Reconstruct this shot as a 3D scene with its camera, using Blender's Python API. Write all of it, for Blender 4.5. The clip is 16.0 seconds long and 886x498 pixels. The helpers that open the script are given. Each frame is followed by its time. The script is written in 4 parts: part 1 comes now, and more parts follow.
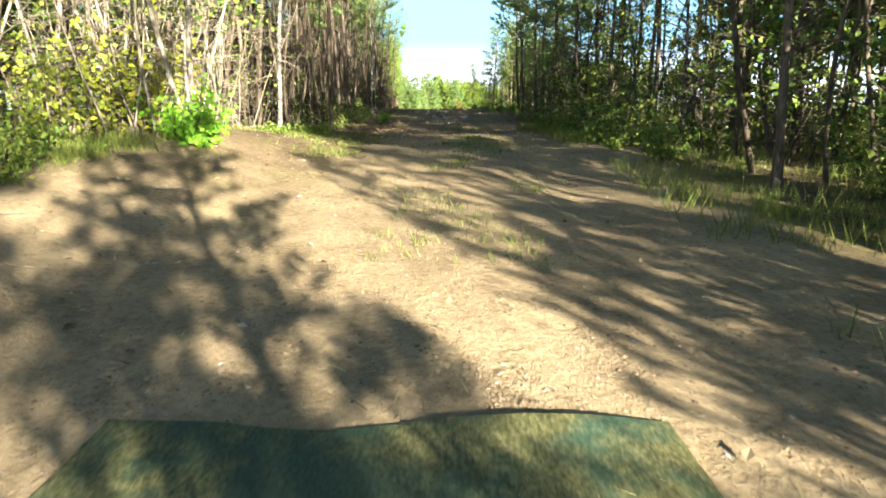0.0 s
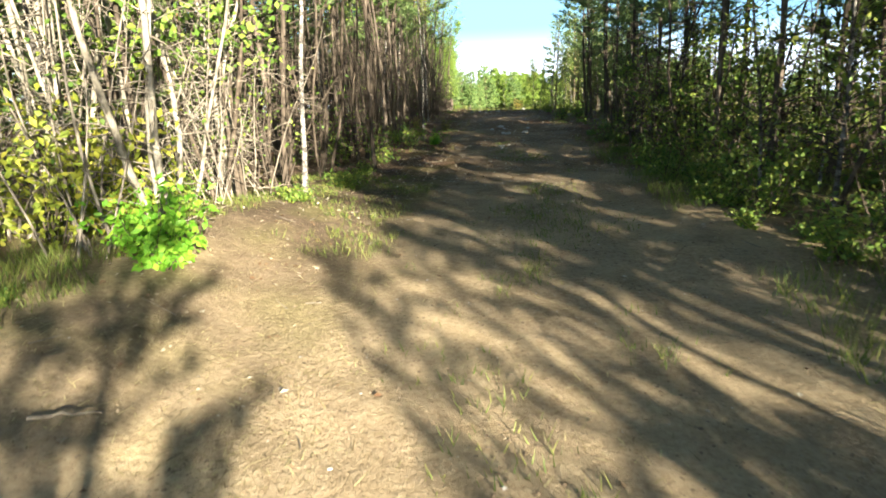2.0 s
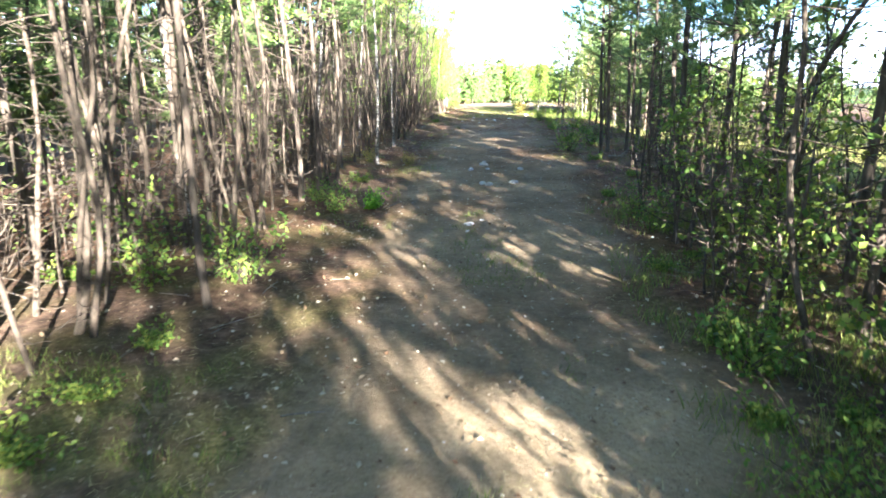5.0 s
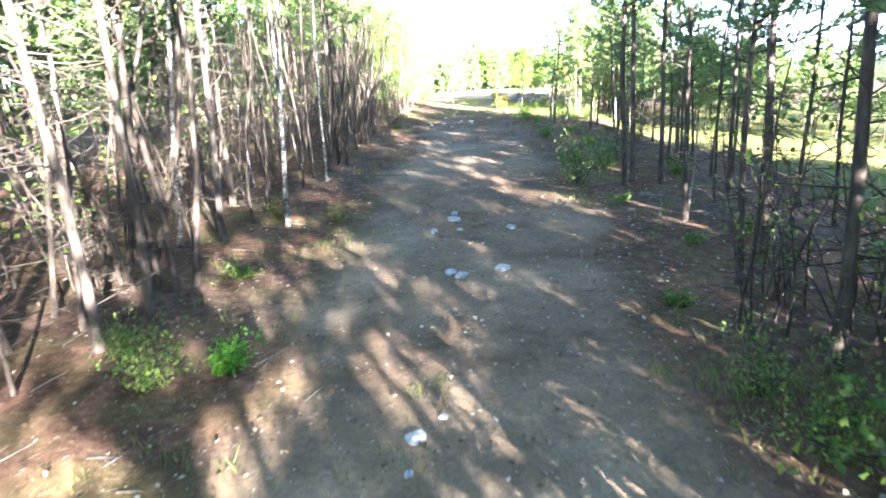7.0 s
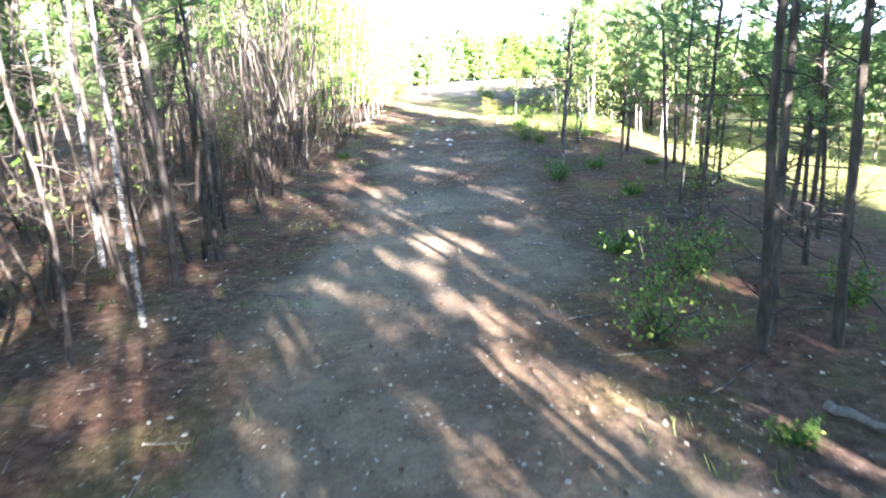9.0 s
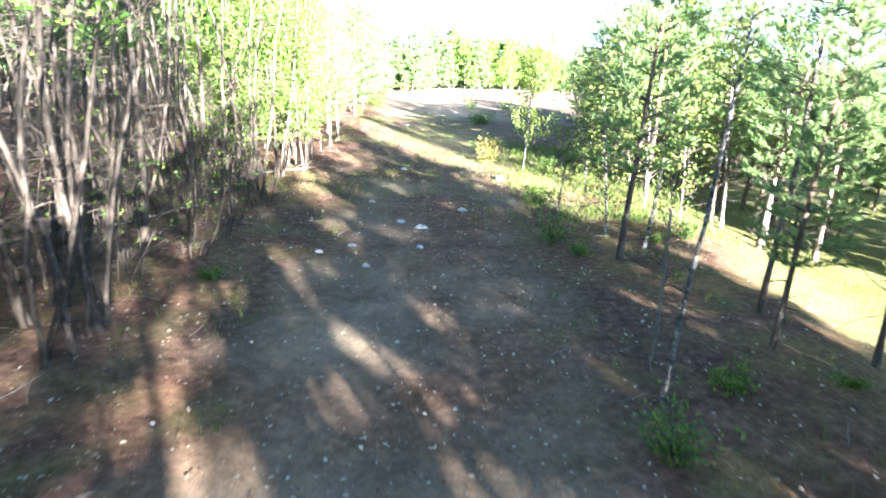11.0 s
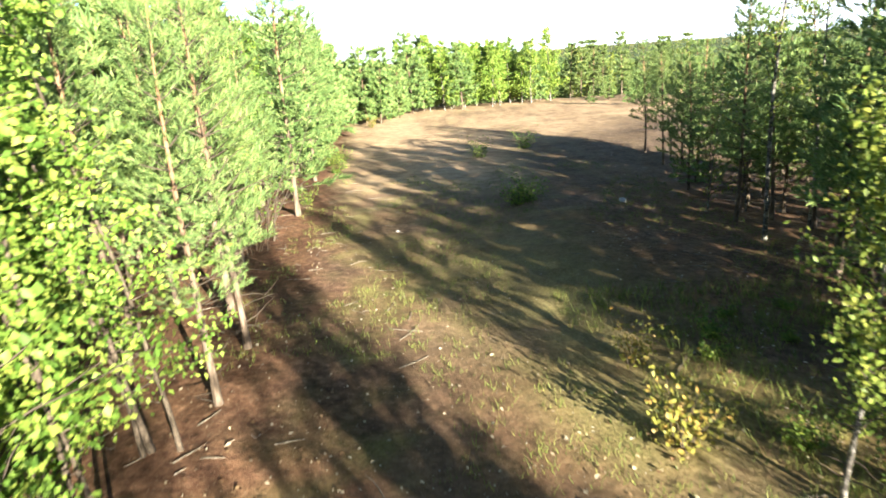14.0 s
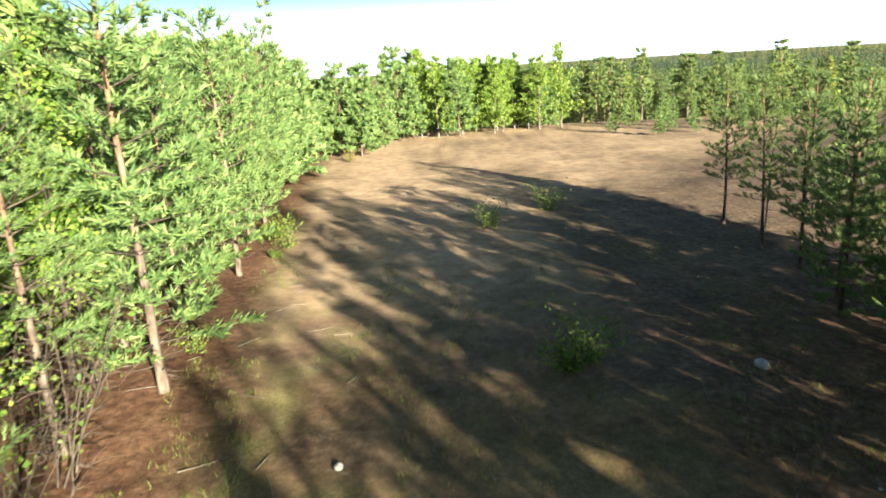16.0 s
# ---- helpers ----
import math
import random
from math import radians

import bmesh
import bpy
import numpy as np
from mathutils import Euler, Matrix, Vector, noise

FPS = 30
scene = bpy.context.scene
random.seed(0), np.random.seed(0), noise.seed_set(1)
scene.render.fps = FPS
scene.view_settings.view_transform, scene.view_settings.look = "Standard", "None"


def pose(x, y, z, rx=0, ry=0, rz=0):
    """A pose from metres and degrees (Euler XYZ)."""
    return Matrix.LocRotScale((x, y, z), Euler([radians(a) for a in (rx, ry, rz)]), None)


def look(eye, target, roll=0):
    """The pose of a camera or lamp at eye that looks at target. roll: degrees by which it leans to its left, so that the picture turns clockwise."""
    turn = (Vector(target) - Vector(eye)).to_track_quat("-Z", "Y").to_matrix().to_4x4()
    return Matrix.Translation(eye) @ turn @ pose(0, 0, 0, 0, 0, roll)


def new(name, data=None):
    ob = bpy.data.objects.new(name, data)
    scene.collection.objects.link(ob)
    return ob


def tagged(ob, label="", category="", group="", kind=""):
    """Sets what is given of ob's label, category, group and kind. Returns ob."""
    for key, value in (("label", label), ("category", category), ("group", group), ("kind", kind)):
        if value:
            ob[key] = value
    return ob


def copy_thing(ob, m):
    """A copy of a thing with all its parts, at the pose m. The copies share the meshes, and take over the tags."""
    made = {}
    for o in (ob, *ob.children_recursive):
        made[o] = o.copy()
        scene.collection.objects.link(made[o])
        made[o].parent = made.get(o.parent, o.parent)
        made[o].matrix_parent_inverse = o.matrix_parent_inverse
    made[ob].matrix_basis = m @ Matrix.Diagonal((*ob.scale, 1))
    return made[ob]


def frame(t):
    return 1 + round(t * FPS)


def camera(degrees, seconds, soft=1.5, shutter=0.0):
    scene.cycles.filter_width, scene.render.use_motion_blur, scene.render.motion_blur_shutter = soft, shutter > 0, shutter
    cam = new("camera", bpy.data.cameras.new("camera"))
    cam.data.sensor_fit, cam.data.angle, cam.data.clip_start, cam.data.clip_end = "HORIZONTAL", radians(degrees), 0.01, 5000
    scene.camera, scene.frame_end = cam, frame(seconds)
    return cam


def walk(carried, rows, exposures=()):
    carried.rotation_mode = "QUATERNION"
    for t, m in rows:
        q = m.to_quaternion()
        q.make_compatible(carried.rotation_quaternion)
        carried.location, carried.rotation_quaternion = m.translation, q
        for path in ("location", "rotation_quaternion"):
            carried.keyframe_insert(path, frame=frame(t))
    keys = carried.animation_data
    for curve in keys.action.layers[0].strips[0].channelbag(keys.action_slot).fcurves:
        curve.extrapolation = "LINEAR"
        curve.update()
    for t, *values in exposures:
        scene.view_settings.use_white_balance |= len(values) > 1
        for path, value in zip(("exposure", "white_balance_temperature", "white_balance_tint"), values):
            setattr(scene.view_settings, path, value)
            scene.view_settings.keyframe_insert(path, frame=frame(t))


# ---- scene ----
# ---------------------------------------------------------------- camera
cam = camera(68.7, 16.0, soft=1.7, shutter=0.25)
# seconds, x, y, z, and the three turns of pose()
PATH = [
    (0.0, 0.000, 0.000, 1.288, 78.24, 0.24, -0.05),
    (0.5, -0.077, 0.543, 1.511, 77.94, 1.07, -0.95),
    (1.0, -0.137, 1.175, 1.738, 77.73, 2.68, -2.03),
    (1.5, -0.128, 1.892, 1.956, 77.43, 2.82, -2.77),
    (2.0, -0.064, 2.736, 2.171, 77.41, 2.14, 4.85),
    (2.5, 0.016, 3.677, 2.358, 77.43, 3.85, 6.12),
    (3.0, 0.150, 4.699, 2.583, 77.22, 4.66, 6.04),
    (3.5, 0.331, 5.835, 2.784, 76.85, 3.84, 6.53),
    (4.0, 0.474, 7.035, 2.989, 76.57, 2.18, 6.89),
    (6.5, 0.724, 14.535, 3.704, 74.81, -1.29, 4.76),
    (7.0, 0.598, 16.311, 3.822, 74.53, 1.85, 3.77),
    (7.5, 0.582, 18.189, 3.918, 74.15, 3.07, 3.01),
    (8.0, 0.635, 20.108, 4.044, 73.75, 2.07, 2.98),
    (8.5, 0.729, 22.096, 4.146, 73.46, 2.98, 2.71),
    (11.0, 0.529, 33.296, 4.864, 73.01, -2.12, 1.82),
    (11.5, 0.287, 35.744, 5.021, 72.74, -0.80, 1.00),
    (12.0, 0.022, 38.207, 5.148, 72.83, 1.72, 0.35),
    (12.5, -0.244, 40.670, 5.275, 72.68, -0.32, -0.19),
    (13.0, -0.554, 43.072, 5.368, 72.80, -0.69, -0.70),
    (13.5, -0.841, 45.465, 5.515, 72.80, 1.39, -1.43),
    (14.0, -1.027, 47.742, 5.600, 73.26, 3.85, -1.96),
    (14.5, -1.040, 49.927, 5.695, 73.59, 5.97, -2.19),
    (15.0, -0.981, 52.092, 5.799, 73.84, 5.13, -2.56),
    (15.5, -0.848, 54.184, 5.903, 74.06, 4.14, -2.36),
    (16.0, -0.687, 56.201, 6.005, 74.20, 3.19, -2.39),
]
walk(cam, [(r[0], pose(*r[1:])) for r in PATH],
     exposures=[(0.0, 3.0, 5900, 9), (1.6, 2.8, 5850, 9), (3.0, 2.88, 5700, 10), (4.2, 3.75, 5400, 13), (6.4, 4.95, 4950, 20), (8.5, 5.1, 4950, 21),
                (11.0, 4.65, 4850, 17), (12.5, 3.9, 5150, 11), (14.0, 3.12, 5800, 10), (16.0, 2.66, 5850, 8)])

# ---------------------------------------------------------------- daylight
SUN_EL, SUN_AZ = radians(13.4), radians(152.3)   # azimuth clockwise from +y
world = bpy.data.worlds.new("sky")
scene.world = world
world.use_nodes = True
wn = world.node_tree.nodes
sky = wn.new("ShaderNodeTexSky")
sky.sky_type = "NISHITA"
sky.sun_disc = False
sky.sun_elevation, sky.sun_rotation = SUN_EL, SUN_AZ
sky.air_density, sky.dust_density, sky.ozone_density = 1.0, 0.3, 1.5
wn["Background"].inputs["Strength"].default_value = 0.021
# pale blue air, and bright haze low over the horizon, all round
wl = world.node_tree.links
wco, wsep = wn.new("ShaderNodeTexCoord"), wn.new("ShaderNodeSeparateXYZ")
wl.new(wco.outputs["Generated"], wsep.inputs[0])
air = sky.outputs[0]
for low, high, share, colour in ((0.10, 0.40, 0.95, (5.1, 9.2, 11.8, 1)), (0.04, 0.108, 1.0, (16.4, 17.4, 18.8, 1))):
    wmap, wmix = wn.new("ShaderNodeMapRange"), wn.new("ShaderNodeMix")
    wmap.interpolation_type = "SMOOTHSTEP"
    for i, v in enumerate((low, high, share, 0.0)):
        wmap.inputs[i + 1].default_value = v
    wl.new(wsep.outputs["Z"], wmap.inputs[0])
    wmix.data_type = "RGBA"
    wl.new(wmap.outputs[0], wmix.inputs[0])
    wl.new(air, wmix.inputs[6])
    wmix.inputs[7].default_value = colour
    air = wmix.outputs[2]
wl.new(air, wn["Background"].inputs["Color"])

sun = new("sun", bpy.data.lights.new("sun", "SUN"))
sun.data.energy, sun.data.angle, sun.data.color = 5.0, radians(0.6), (1.0, 0.86, 0.62)
to_sun = Vector((math.sin(SUN_AZ) * math.cos(SUN_EL), math.cos(SUN_AZ) * math.cos(SUN_EL), math.sin(SUN_EL)))
sun.matrix_world = look(to_sun * 60, (0, 0, 0))


# ---------------------------------------------------------------- materials
def shader(name, rough=0.8):
    m = bpy.data.materials.new(name)
    m.use_nodes = True
    n, l = m.node_tree.nodes, m.node_tree.links
    b = n["Principled BSDF"]
    b.inputs["Roughness"].default_value = rough
    b.inputs["Specular IOR Level"].default_value = 0.25
    return m, n, l, b


def tex(n, l, scale, detail=4.0, coord="Object", stretch=None, rough=0.6):
    co = n.new("ShaderNodeTexCoord")
    t = n.new("ShaderNodeTexNoise")
    t.inputs["Scale"].default_value, t.inputs["Detail"].default_value = scale, detail
    t.inputs["Roughness"].default_value = rough
    if stretch:
        mp = n.new("ShaderNodeMapping")
        mp.inputs["Scale"].default_value = stretch
        l.new(co.outputs[coord], mp.inputs["Vector"])
        l.new(mp.outputs[0], t.inputs["Vector"])
    else:
        l.new(co.outputs[coord], t.inputs["Vector"])
    return t.outputs["Fac"]


def ramp(n, l, fac, stops):
    r = n.new("ShaderNodeValToRGB")
    while len(r.color_ramp.elements) < len(stops):
        r.color_ramp.elements.new(0.5)
    for e, (p, c) in zip(r.color_ramp.elements, stops):
        e.position, e.color = p, (*c, 1)
    l.new(fac, r.inputs["Fac"])
    return r.outputs["Color"]


def mix(n, l, fac, a, b, kind="MIX"):
    m = n.new("ShaderNodeMix")
    m.data_type, m.blend_type = "RGBA", kind
    for sock, v in ((m.inputs[0], fac), (m.inputs[6], a), (m.inputs[7], b)):
        if isinstance(v, (int, float)):
            sock.default_value = v
        elif isinstance(v, tuple):
            sock.default_value = (*v, 1)
        else:
            l.new(v, sock)
    return m.outputs[2]


def bump(n, l, b, height, strength, distance):
    bp = n.new("ShaderNodeBump")
    bp.inputs["Strength"].default_value, bp.inputs["Distance"].default_value = strength, distance
    l.new(height, bp.inputs["Height"])
    l.new(bp.outputs[0], b.inputs["Normal"])


def ground_material():
    m, n, l, b = shader("ground", 0.95)
    b.inputs["Specular IOR Level"].default_value = 0.1
    at = n.new("ShaderNodeAttribute")
    at.attribute_name = "zones"
    sep = n.new("ShaderNodeSeparateColor")
    l.new(at.outputs["Color"], sep.inputs[0])
    big, mid, fine, grit = tex(n, l, 0.5), tex(n, l, 3.0, 6), tex(n, l, 22.0, 6), tex(n, l, 90.0, 3)
    sand = ramp(n, l, mid, [(0.3, (0.235, 0.166, 0.098)), (0.55, (0.385, 0.285, 0.165)), (0.75, (0.49, 0.385, 0.225))])
    sand = mix(n, l, 0.55, sand, ramp(n, l, fine, [(0.3, (0.24, 0.18, 0.115)), (0.5, (0.40, 0.32, 0.21)), (0.72, (0.54, 0.45, 0.31))]), "MIX")
    coarse = tex(n, l, 7.0, 7, rough=0.7)
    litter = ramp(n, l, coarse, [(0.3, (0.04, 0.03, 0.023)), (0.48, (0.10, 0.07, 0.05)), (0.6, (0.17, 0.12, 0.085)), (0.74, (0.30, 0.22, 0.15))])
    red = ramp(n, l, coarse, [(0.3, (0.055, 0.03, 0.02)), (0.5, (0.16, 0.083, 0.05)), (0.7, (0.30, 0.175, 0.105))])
    grass = ramp(n, l, fine, [(0.3, (0.06, 0.07, 0.02)), (0.5, (0.19, 0.19, 0.05)), (0.7, (0.36, 0.32, 0.12))])
    pink = ramp(n, l, mid, [(0.3, (0.40, 0.27, 0.165)), (0.55, (0.58, 0.415, 0.26)), (0.75, (0.66, 0.495, 0.33))])
    sand = mix(n, l, at.outputs["Alpha"], sand, pink)
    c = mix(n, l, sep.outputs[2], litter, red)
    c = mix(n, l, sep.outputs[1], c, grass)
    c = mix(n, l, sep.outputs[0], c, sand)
    c = mix(n, l, 0.6, c, ramp(n, l, big, [(0.3, (0.6, 0.58, 0.56)), (0.7, (1.0, 1.0, 1.0))]), "MULTIPLY")
    c = mix(n, l, 0.7, c, ramp(n, l, tex(n, l, 1.7, 5), [(0.32, (0.62, 0.62, 0.6)), (0.55, (1.0, 1.0, 1.0)), (0.75, (1.12, 1.1, 1.02))]), "MULTIPLY")
    specks = tex(n, l, 55.0, 2, rough=0.5)
    c = mix(n, l, ramp(n, l, specks, [(0.62, (0, 0, 0)), (0.72, (0.5, 0.5, 0.5))]), c, (0.09, 0.065, 0.045))
    c = mix(n, l, ramp(n, l, specks, [(0.28, (0.4, 0.4, 0.4)), (0.35, (0, 0, 0))]), c, (0.46, 0.39, 0.28))
    l.new(c, b.inputs["Base Color"])
    h = n.new("ShaderNodeMath")
    h.operation = "MULTIPLY_ADD"
    l.new(grit, h.inputs[0])
    h.inputs[1].default_value = 0.5
    l.new(fine, h.inputs[2])
    lump = tex(n, l, 15.0, 8, rough=0.75)
    where = ramp(n, l, tex(n, l, 0.8, 3), [(0.42, (0.15, 0.15, 0.15)), (0.62, (1, 1, 1))])   # clods here and there
    h2 = n.new("ShaderNodeMath")
    h2.operation = "MULTIPLY"
    l.new(lump, h2.inputs[0])
    l.new(where, h2.inputs[1])
    h3 = n.new("ShaderNodeMath")
    h3.operation = "MULTIPLY_ADD"
    l.new(h2.outputs[0], h3.inputs[0])
    h3.inputs[1].default_value = 2.2
    l.new(h.outputs[0], h3.inputs[2])
    bump(n, l, b, h3.outputs[0], 0.55, 0.035)
    return m


def bark(name, stops, scale=14.0, stretch=(1, 1, 0.25), orange=None, white=False):
    m, n, l, b = shader(name, 0.9)
    f = tex(n, l, scale, 6, stretch=stretch)
    c = ramp(n, l, f, stops)
    if white:   # dark cross marks of birch
        marks = tex(n, l, 5.0, 8, stretch=(1.6, 1.6, 2.4), rough=0.8)
        c = mix(n, l, ramp(n, l, marks, [(0.42, (0, 0, 0)), (0.54, (1, 1, 1))]), c, (0.06, 0.053, 0.046))
    if orange:  # upper stem of pine
        co = n.new("ShaderNodeTexCoord")
        s = n.new("ShaderNodeSeparateXYZ")
        l.new(co.outputs["Object"], s.inputs[0])
        r = n.new("ShaderNodeMapRange")
        r.inputs[1].default_value, r.inputs[2].default_value = orange
        l.new(s.outputs[2], r.inputs[0])
        c2 = ramp(n, l, f, [(0.3, (0.12, 0.062, 0.03)), (0.55, (0.27, 0.155, 0.082)), (0.75, (0.38, 0.25, 0.145))])
        c = mix(n, l, r.outputs[0], c, c2)
    oi = n.new("ShaderNodeObjectInfo")
    c = mix(n, l, 0.6, c, ramp(n, l, oi.outputs["Random"], [(0.0, (0.55, 0.53, 0.5)), (1.0, (1, 1, 1))]), "MULTIPLY")
    l.new(c, b.inputs["Base Color"])
    bump(n, l, b, f, 0.7, 0.02)
    return m


def leaf(name, dark, mid, light, through_amount=0.35, rough=0.5):
    m, n, l, b = shader(name, rough)
    geo = n.new("ShaderNodeNewGeometry")
    c = ramp(n, l, geo.outputs["Random Per Island"], [(0.0, dark), (0.5, mid), (1.0, light)])
    oi = n.new("ShaderNodeObjectInfo")
    c = mix(n, l, 0.7, c, ramp(n, l, oi.outputs["Random"], [(0.0, (0.74, 0.8, 0.66)), (0.5, (0.97, 0.97, 0.92)), (1.0, (1.0, 0.94, 0.78))]), "MULTIPLY")
    l.new(c, b.inputs["Base Color"])
    tr = n.new("ShaderNodeBsdfTranslucent")
    l.new(c, tr.inputs["Color"])
    ms = n.new("ShaderNodeMixShader")
    ms.inputs[0].default_value = through_amount
    l.new(b.outputs[0], ms.inputs[1])
    l.new(tr.outputs[0], ms.inputs[2])
    l.new(ms.outputs[0], n["Material Output"].inputs["Surface"])
    return m


GROUND = ground_material()
BARK_PINE = bark("pine_bark", [(0.3, (0.04, 0.03, 0.022)), (0.5, (0.13, 0.098, 0.072)), (0.7, (0.25, 0.20, 0.155))], orange=(2.0, 5.0))
BARK_TALL = bark("tall_pine_bark", [(0.3, (0.036, 0.028, 0.021)), (0.5, (0.098, 0.077, 0.058)), (0.7, (0.185, 0.15, 0.115))], orange=(4.5, 7.0))
BARK_BIRCH = bark("birch_bark", [(0.3, (0.18, 0.165, 0.145)), (0.6, (0.46, 0.43, 0.39))], white=True)
BARK_GREY = bark("alder_bark", [(0.3, (0.03, 0.023, 0.017)), (0.5, (0.08, 0.062, 0.045)), (0.7, (0.155, 0.124, 0.092))], scale=16, stretch=(1, 1, 0.5))
BARK_PALE = bark("pale_aspen_bark", [(0.3, (0.10, 0.085, 0.065)), (0.5, (0.27, 0.24, 0.19)), (0.7, (0.48, 0.44, 0.37))], scale=16, stretch=(1, 1, 0.5))
TWIG = bark("dead_twig", [(0.3, (0.035, 0.027, 0.02)), (0.7, (0.125, 0.098, 0.073))], scale=20)
TWIG_PALE = bark("pale_twig", [(0.3, (0.10, 0.085, 0.065)), (0.7, (0.36, 0.31, 0.25))], scale=20)
NEEDLE = leaf("pine_needles", (0.075, 0.135, 0.045), (0.155, 0.245, 0.08), (0.30, 0.375, 0.13), 0.35, 0.5)
NEEDLE_DARK = leaf("dark_pine_needles", (0.085, 0.14, 0.05), (0.175, 0.255, 0.09), (0.30, 0.37, 0.135), 0.5, 0.5)
LEAF_BIRCH = leaf("birch_leaves", (0.09, 0.14, 0.025), (0.18, 0.24, 0.045), (0.33, 0.34, 0.07), 0.4)
LEAF_ALDER = leaf("alder_leaves", (0.07, 0.15, 0.02), (0.15, 0.27, 0.035), (0.30, 0.40, 0.06), 0.4)
LEAF_SHRUB = leaf("shrub_leaves", (0.07, 0.13, 0.025), (0.14, 0.22, 0.04), (0.28, 0.32, 0.06), 0.4)
LEAF_LIME = leaf("lime_green_leaves", (0.10, 0.26, 0.02), (0.17, 0.38, 0.03), (0.30, 0.50, 0.05), 0.4)
LEAF_GOLD = leaf("yellowing_leaves", (0.14, 0.16, 0.03), (0.26, 0.25, 0.05), (0.37, 0.23, 0.07), 0.4)
LEAF_YELLOW = leaf("yellow_green_leaves", (0.16, 0.21, 0.03), (0.30, 0.34, 0.045), (0.46, 0.44, 0.07), 0.42)
LEAF_EDGE = leaf("sunny_lime_leaves", (0.085, 0.165, 0.024), (0.18, 0.285, 0.048), (0.34, 0.41, 0.08), 0.42)
LEAF_FAR = leaf("far_leaves", (0.035, 0.07, 0.028), (0.075, 0.125, 0.04), (0.15, 0.20, 0.06), 0.25)
NEEDLE_SPRUCE = leaf("spruce_needles", (0.02, 0.04, 0.026), (0.035, 0.06, 0.038), (0.055, 0.085, 0.05), 0.15, 0.6)
GRASS = leaf("grass_blades", (0.065, 0.11, 0.02), (0.15, 0.20, 0.04), (0.28, 0.285, 0.08), 0.38, 0.6)
LITTER = leaf("fallen_leaves", (0.12, 0.065, 0.035), (0.21, 0.14, 0.08), (0.55, 0.49, 0.39), 0.1, 0.6)


# ---------------------------------------------------------------- lie of the land
SLOPES_Y = (-300.0, -20.0, 0.0, 9.0, 11.0, 18.0, 20.0, 28.0, 45.0, 60.0, 66.0, 100.0, 108.0, 3000.0)
SLOPES_S = (0.0, 0.03, 0.078, 0.078, 0.009, 0.009, 0.052, 0.037, 0.0, 0.0, -0.013, -0.013, 0.0, 0.0)
_py = np.concatenate([np.linspace(-300, 150, 1801)])
_ps = np.interp(_py, SLOPES_Y, SLOPES_S)
_pz = np.concatenate([[0], np.cumsum((_ps[1:] + _ps[:-1]) / 2 * np.diff(_py))])
_pz = _pz - np.interp(0.0, _py, _pz)


def smooth(a, b, v):
    t = min(1.0, max(0.0, (v - a) / (b - a)))
    return t * t * (3 - 2 * t)


def road_x(y):
    """Middle of the track."""
    return 0.25 + 0.25 * math.sin(y / 9.0) - 3.2 * smooth(56, 95, y)


def gz(x, y):
    """Height of the ground."""
    z = float(np.interp(y, _py, _pz))
    r = x - road_x(y)
    near = 1 - smooth(120, 200, abs(y) + abs(x))
    z += 0.28 * (1 - smooth(-3.6, -2.2, r)) * (1 - smooth(8.5, 13, y)) * near       # bank beside the start
    z += 0.10 * (1 - smooth(-4.0, -2.0, r)) * near
    z -= 0.55 * smooth(4.6, 7.5, r) * smooth(10, 22, y) * (1 - smooth(46, 60, y)) * near
    z -= (0.2 * smooth(2.6, 5.5, r) + 0.4 * smooth(5.0, 8.5, r)) * smooth(48, 60, y) * (1 - smooth(66, 80, y)) * near
    z += 0.05 * near * noise.noise(Vector((x * 0.5, y * 0.5, 3.1))) + 0.025 * near * noise.noise(Vector((x * 1.7, y * 1.7, 7.7)))
    z -= 0.03 * near * (math.exp(-((r - 0.85) / 0.28) ** 2) + math.exp(-((r + 0.85) / 0.28) ** 2)) * (1 - smooth(60, 70, y))
    d = math.hypot(x, y - 60)
    z += smooth(100, 118, y) * (2.6 * smooth(250, 480, d) * smooth(20, 120, x - 0.05 * y) - 5.0 * smooth(46, 85, d) - 5.0 * smooth(120, 300, d) * (1 - smooth(-40, 60, x)))   # land falls away, ridge beyond
    return z


def steps(dense_a, dense_b, step, far, grow=1.18):
    mid = list(np.arange(dense_a, dense_b + step / 2, step))
    s, up = step, []
    v = mid[-1]
    while v < far:
        s *= grow
        v += s
        up.append(v)
    s, down, v = step, [], mid[0]
    while v > -far:
        s *= grow
        v -= s
        down.append(v)
    return down[::-1] + mid + up


def clamp(v):
    return min(1.0, max(0.0, v))


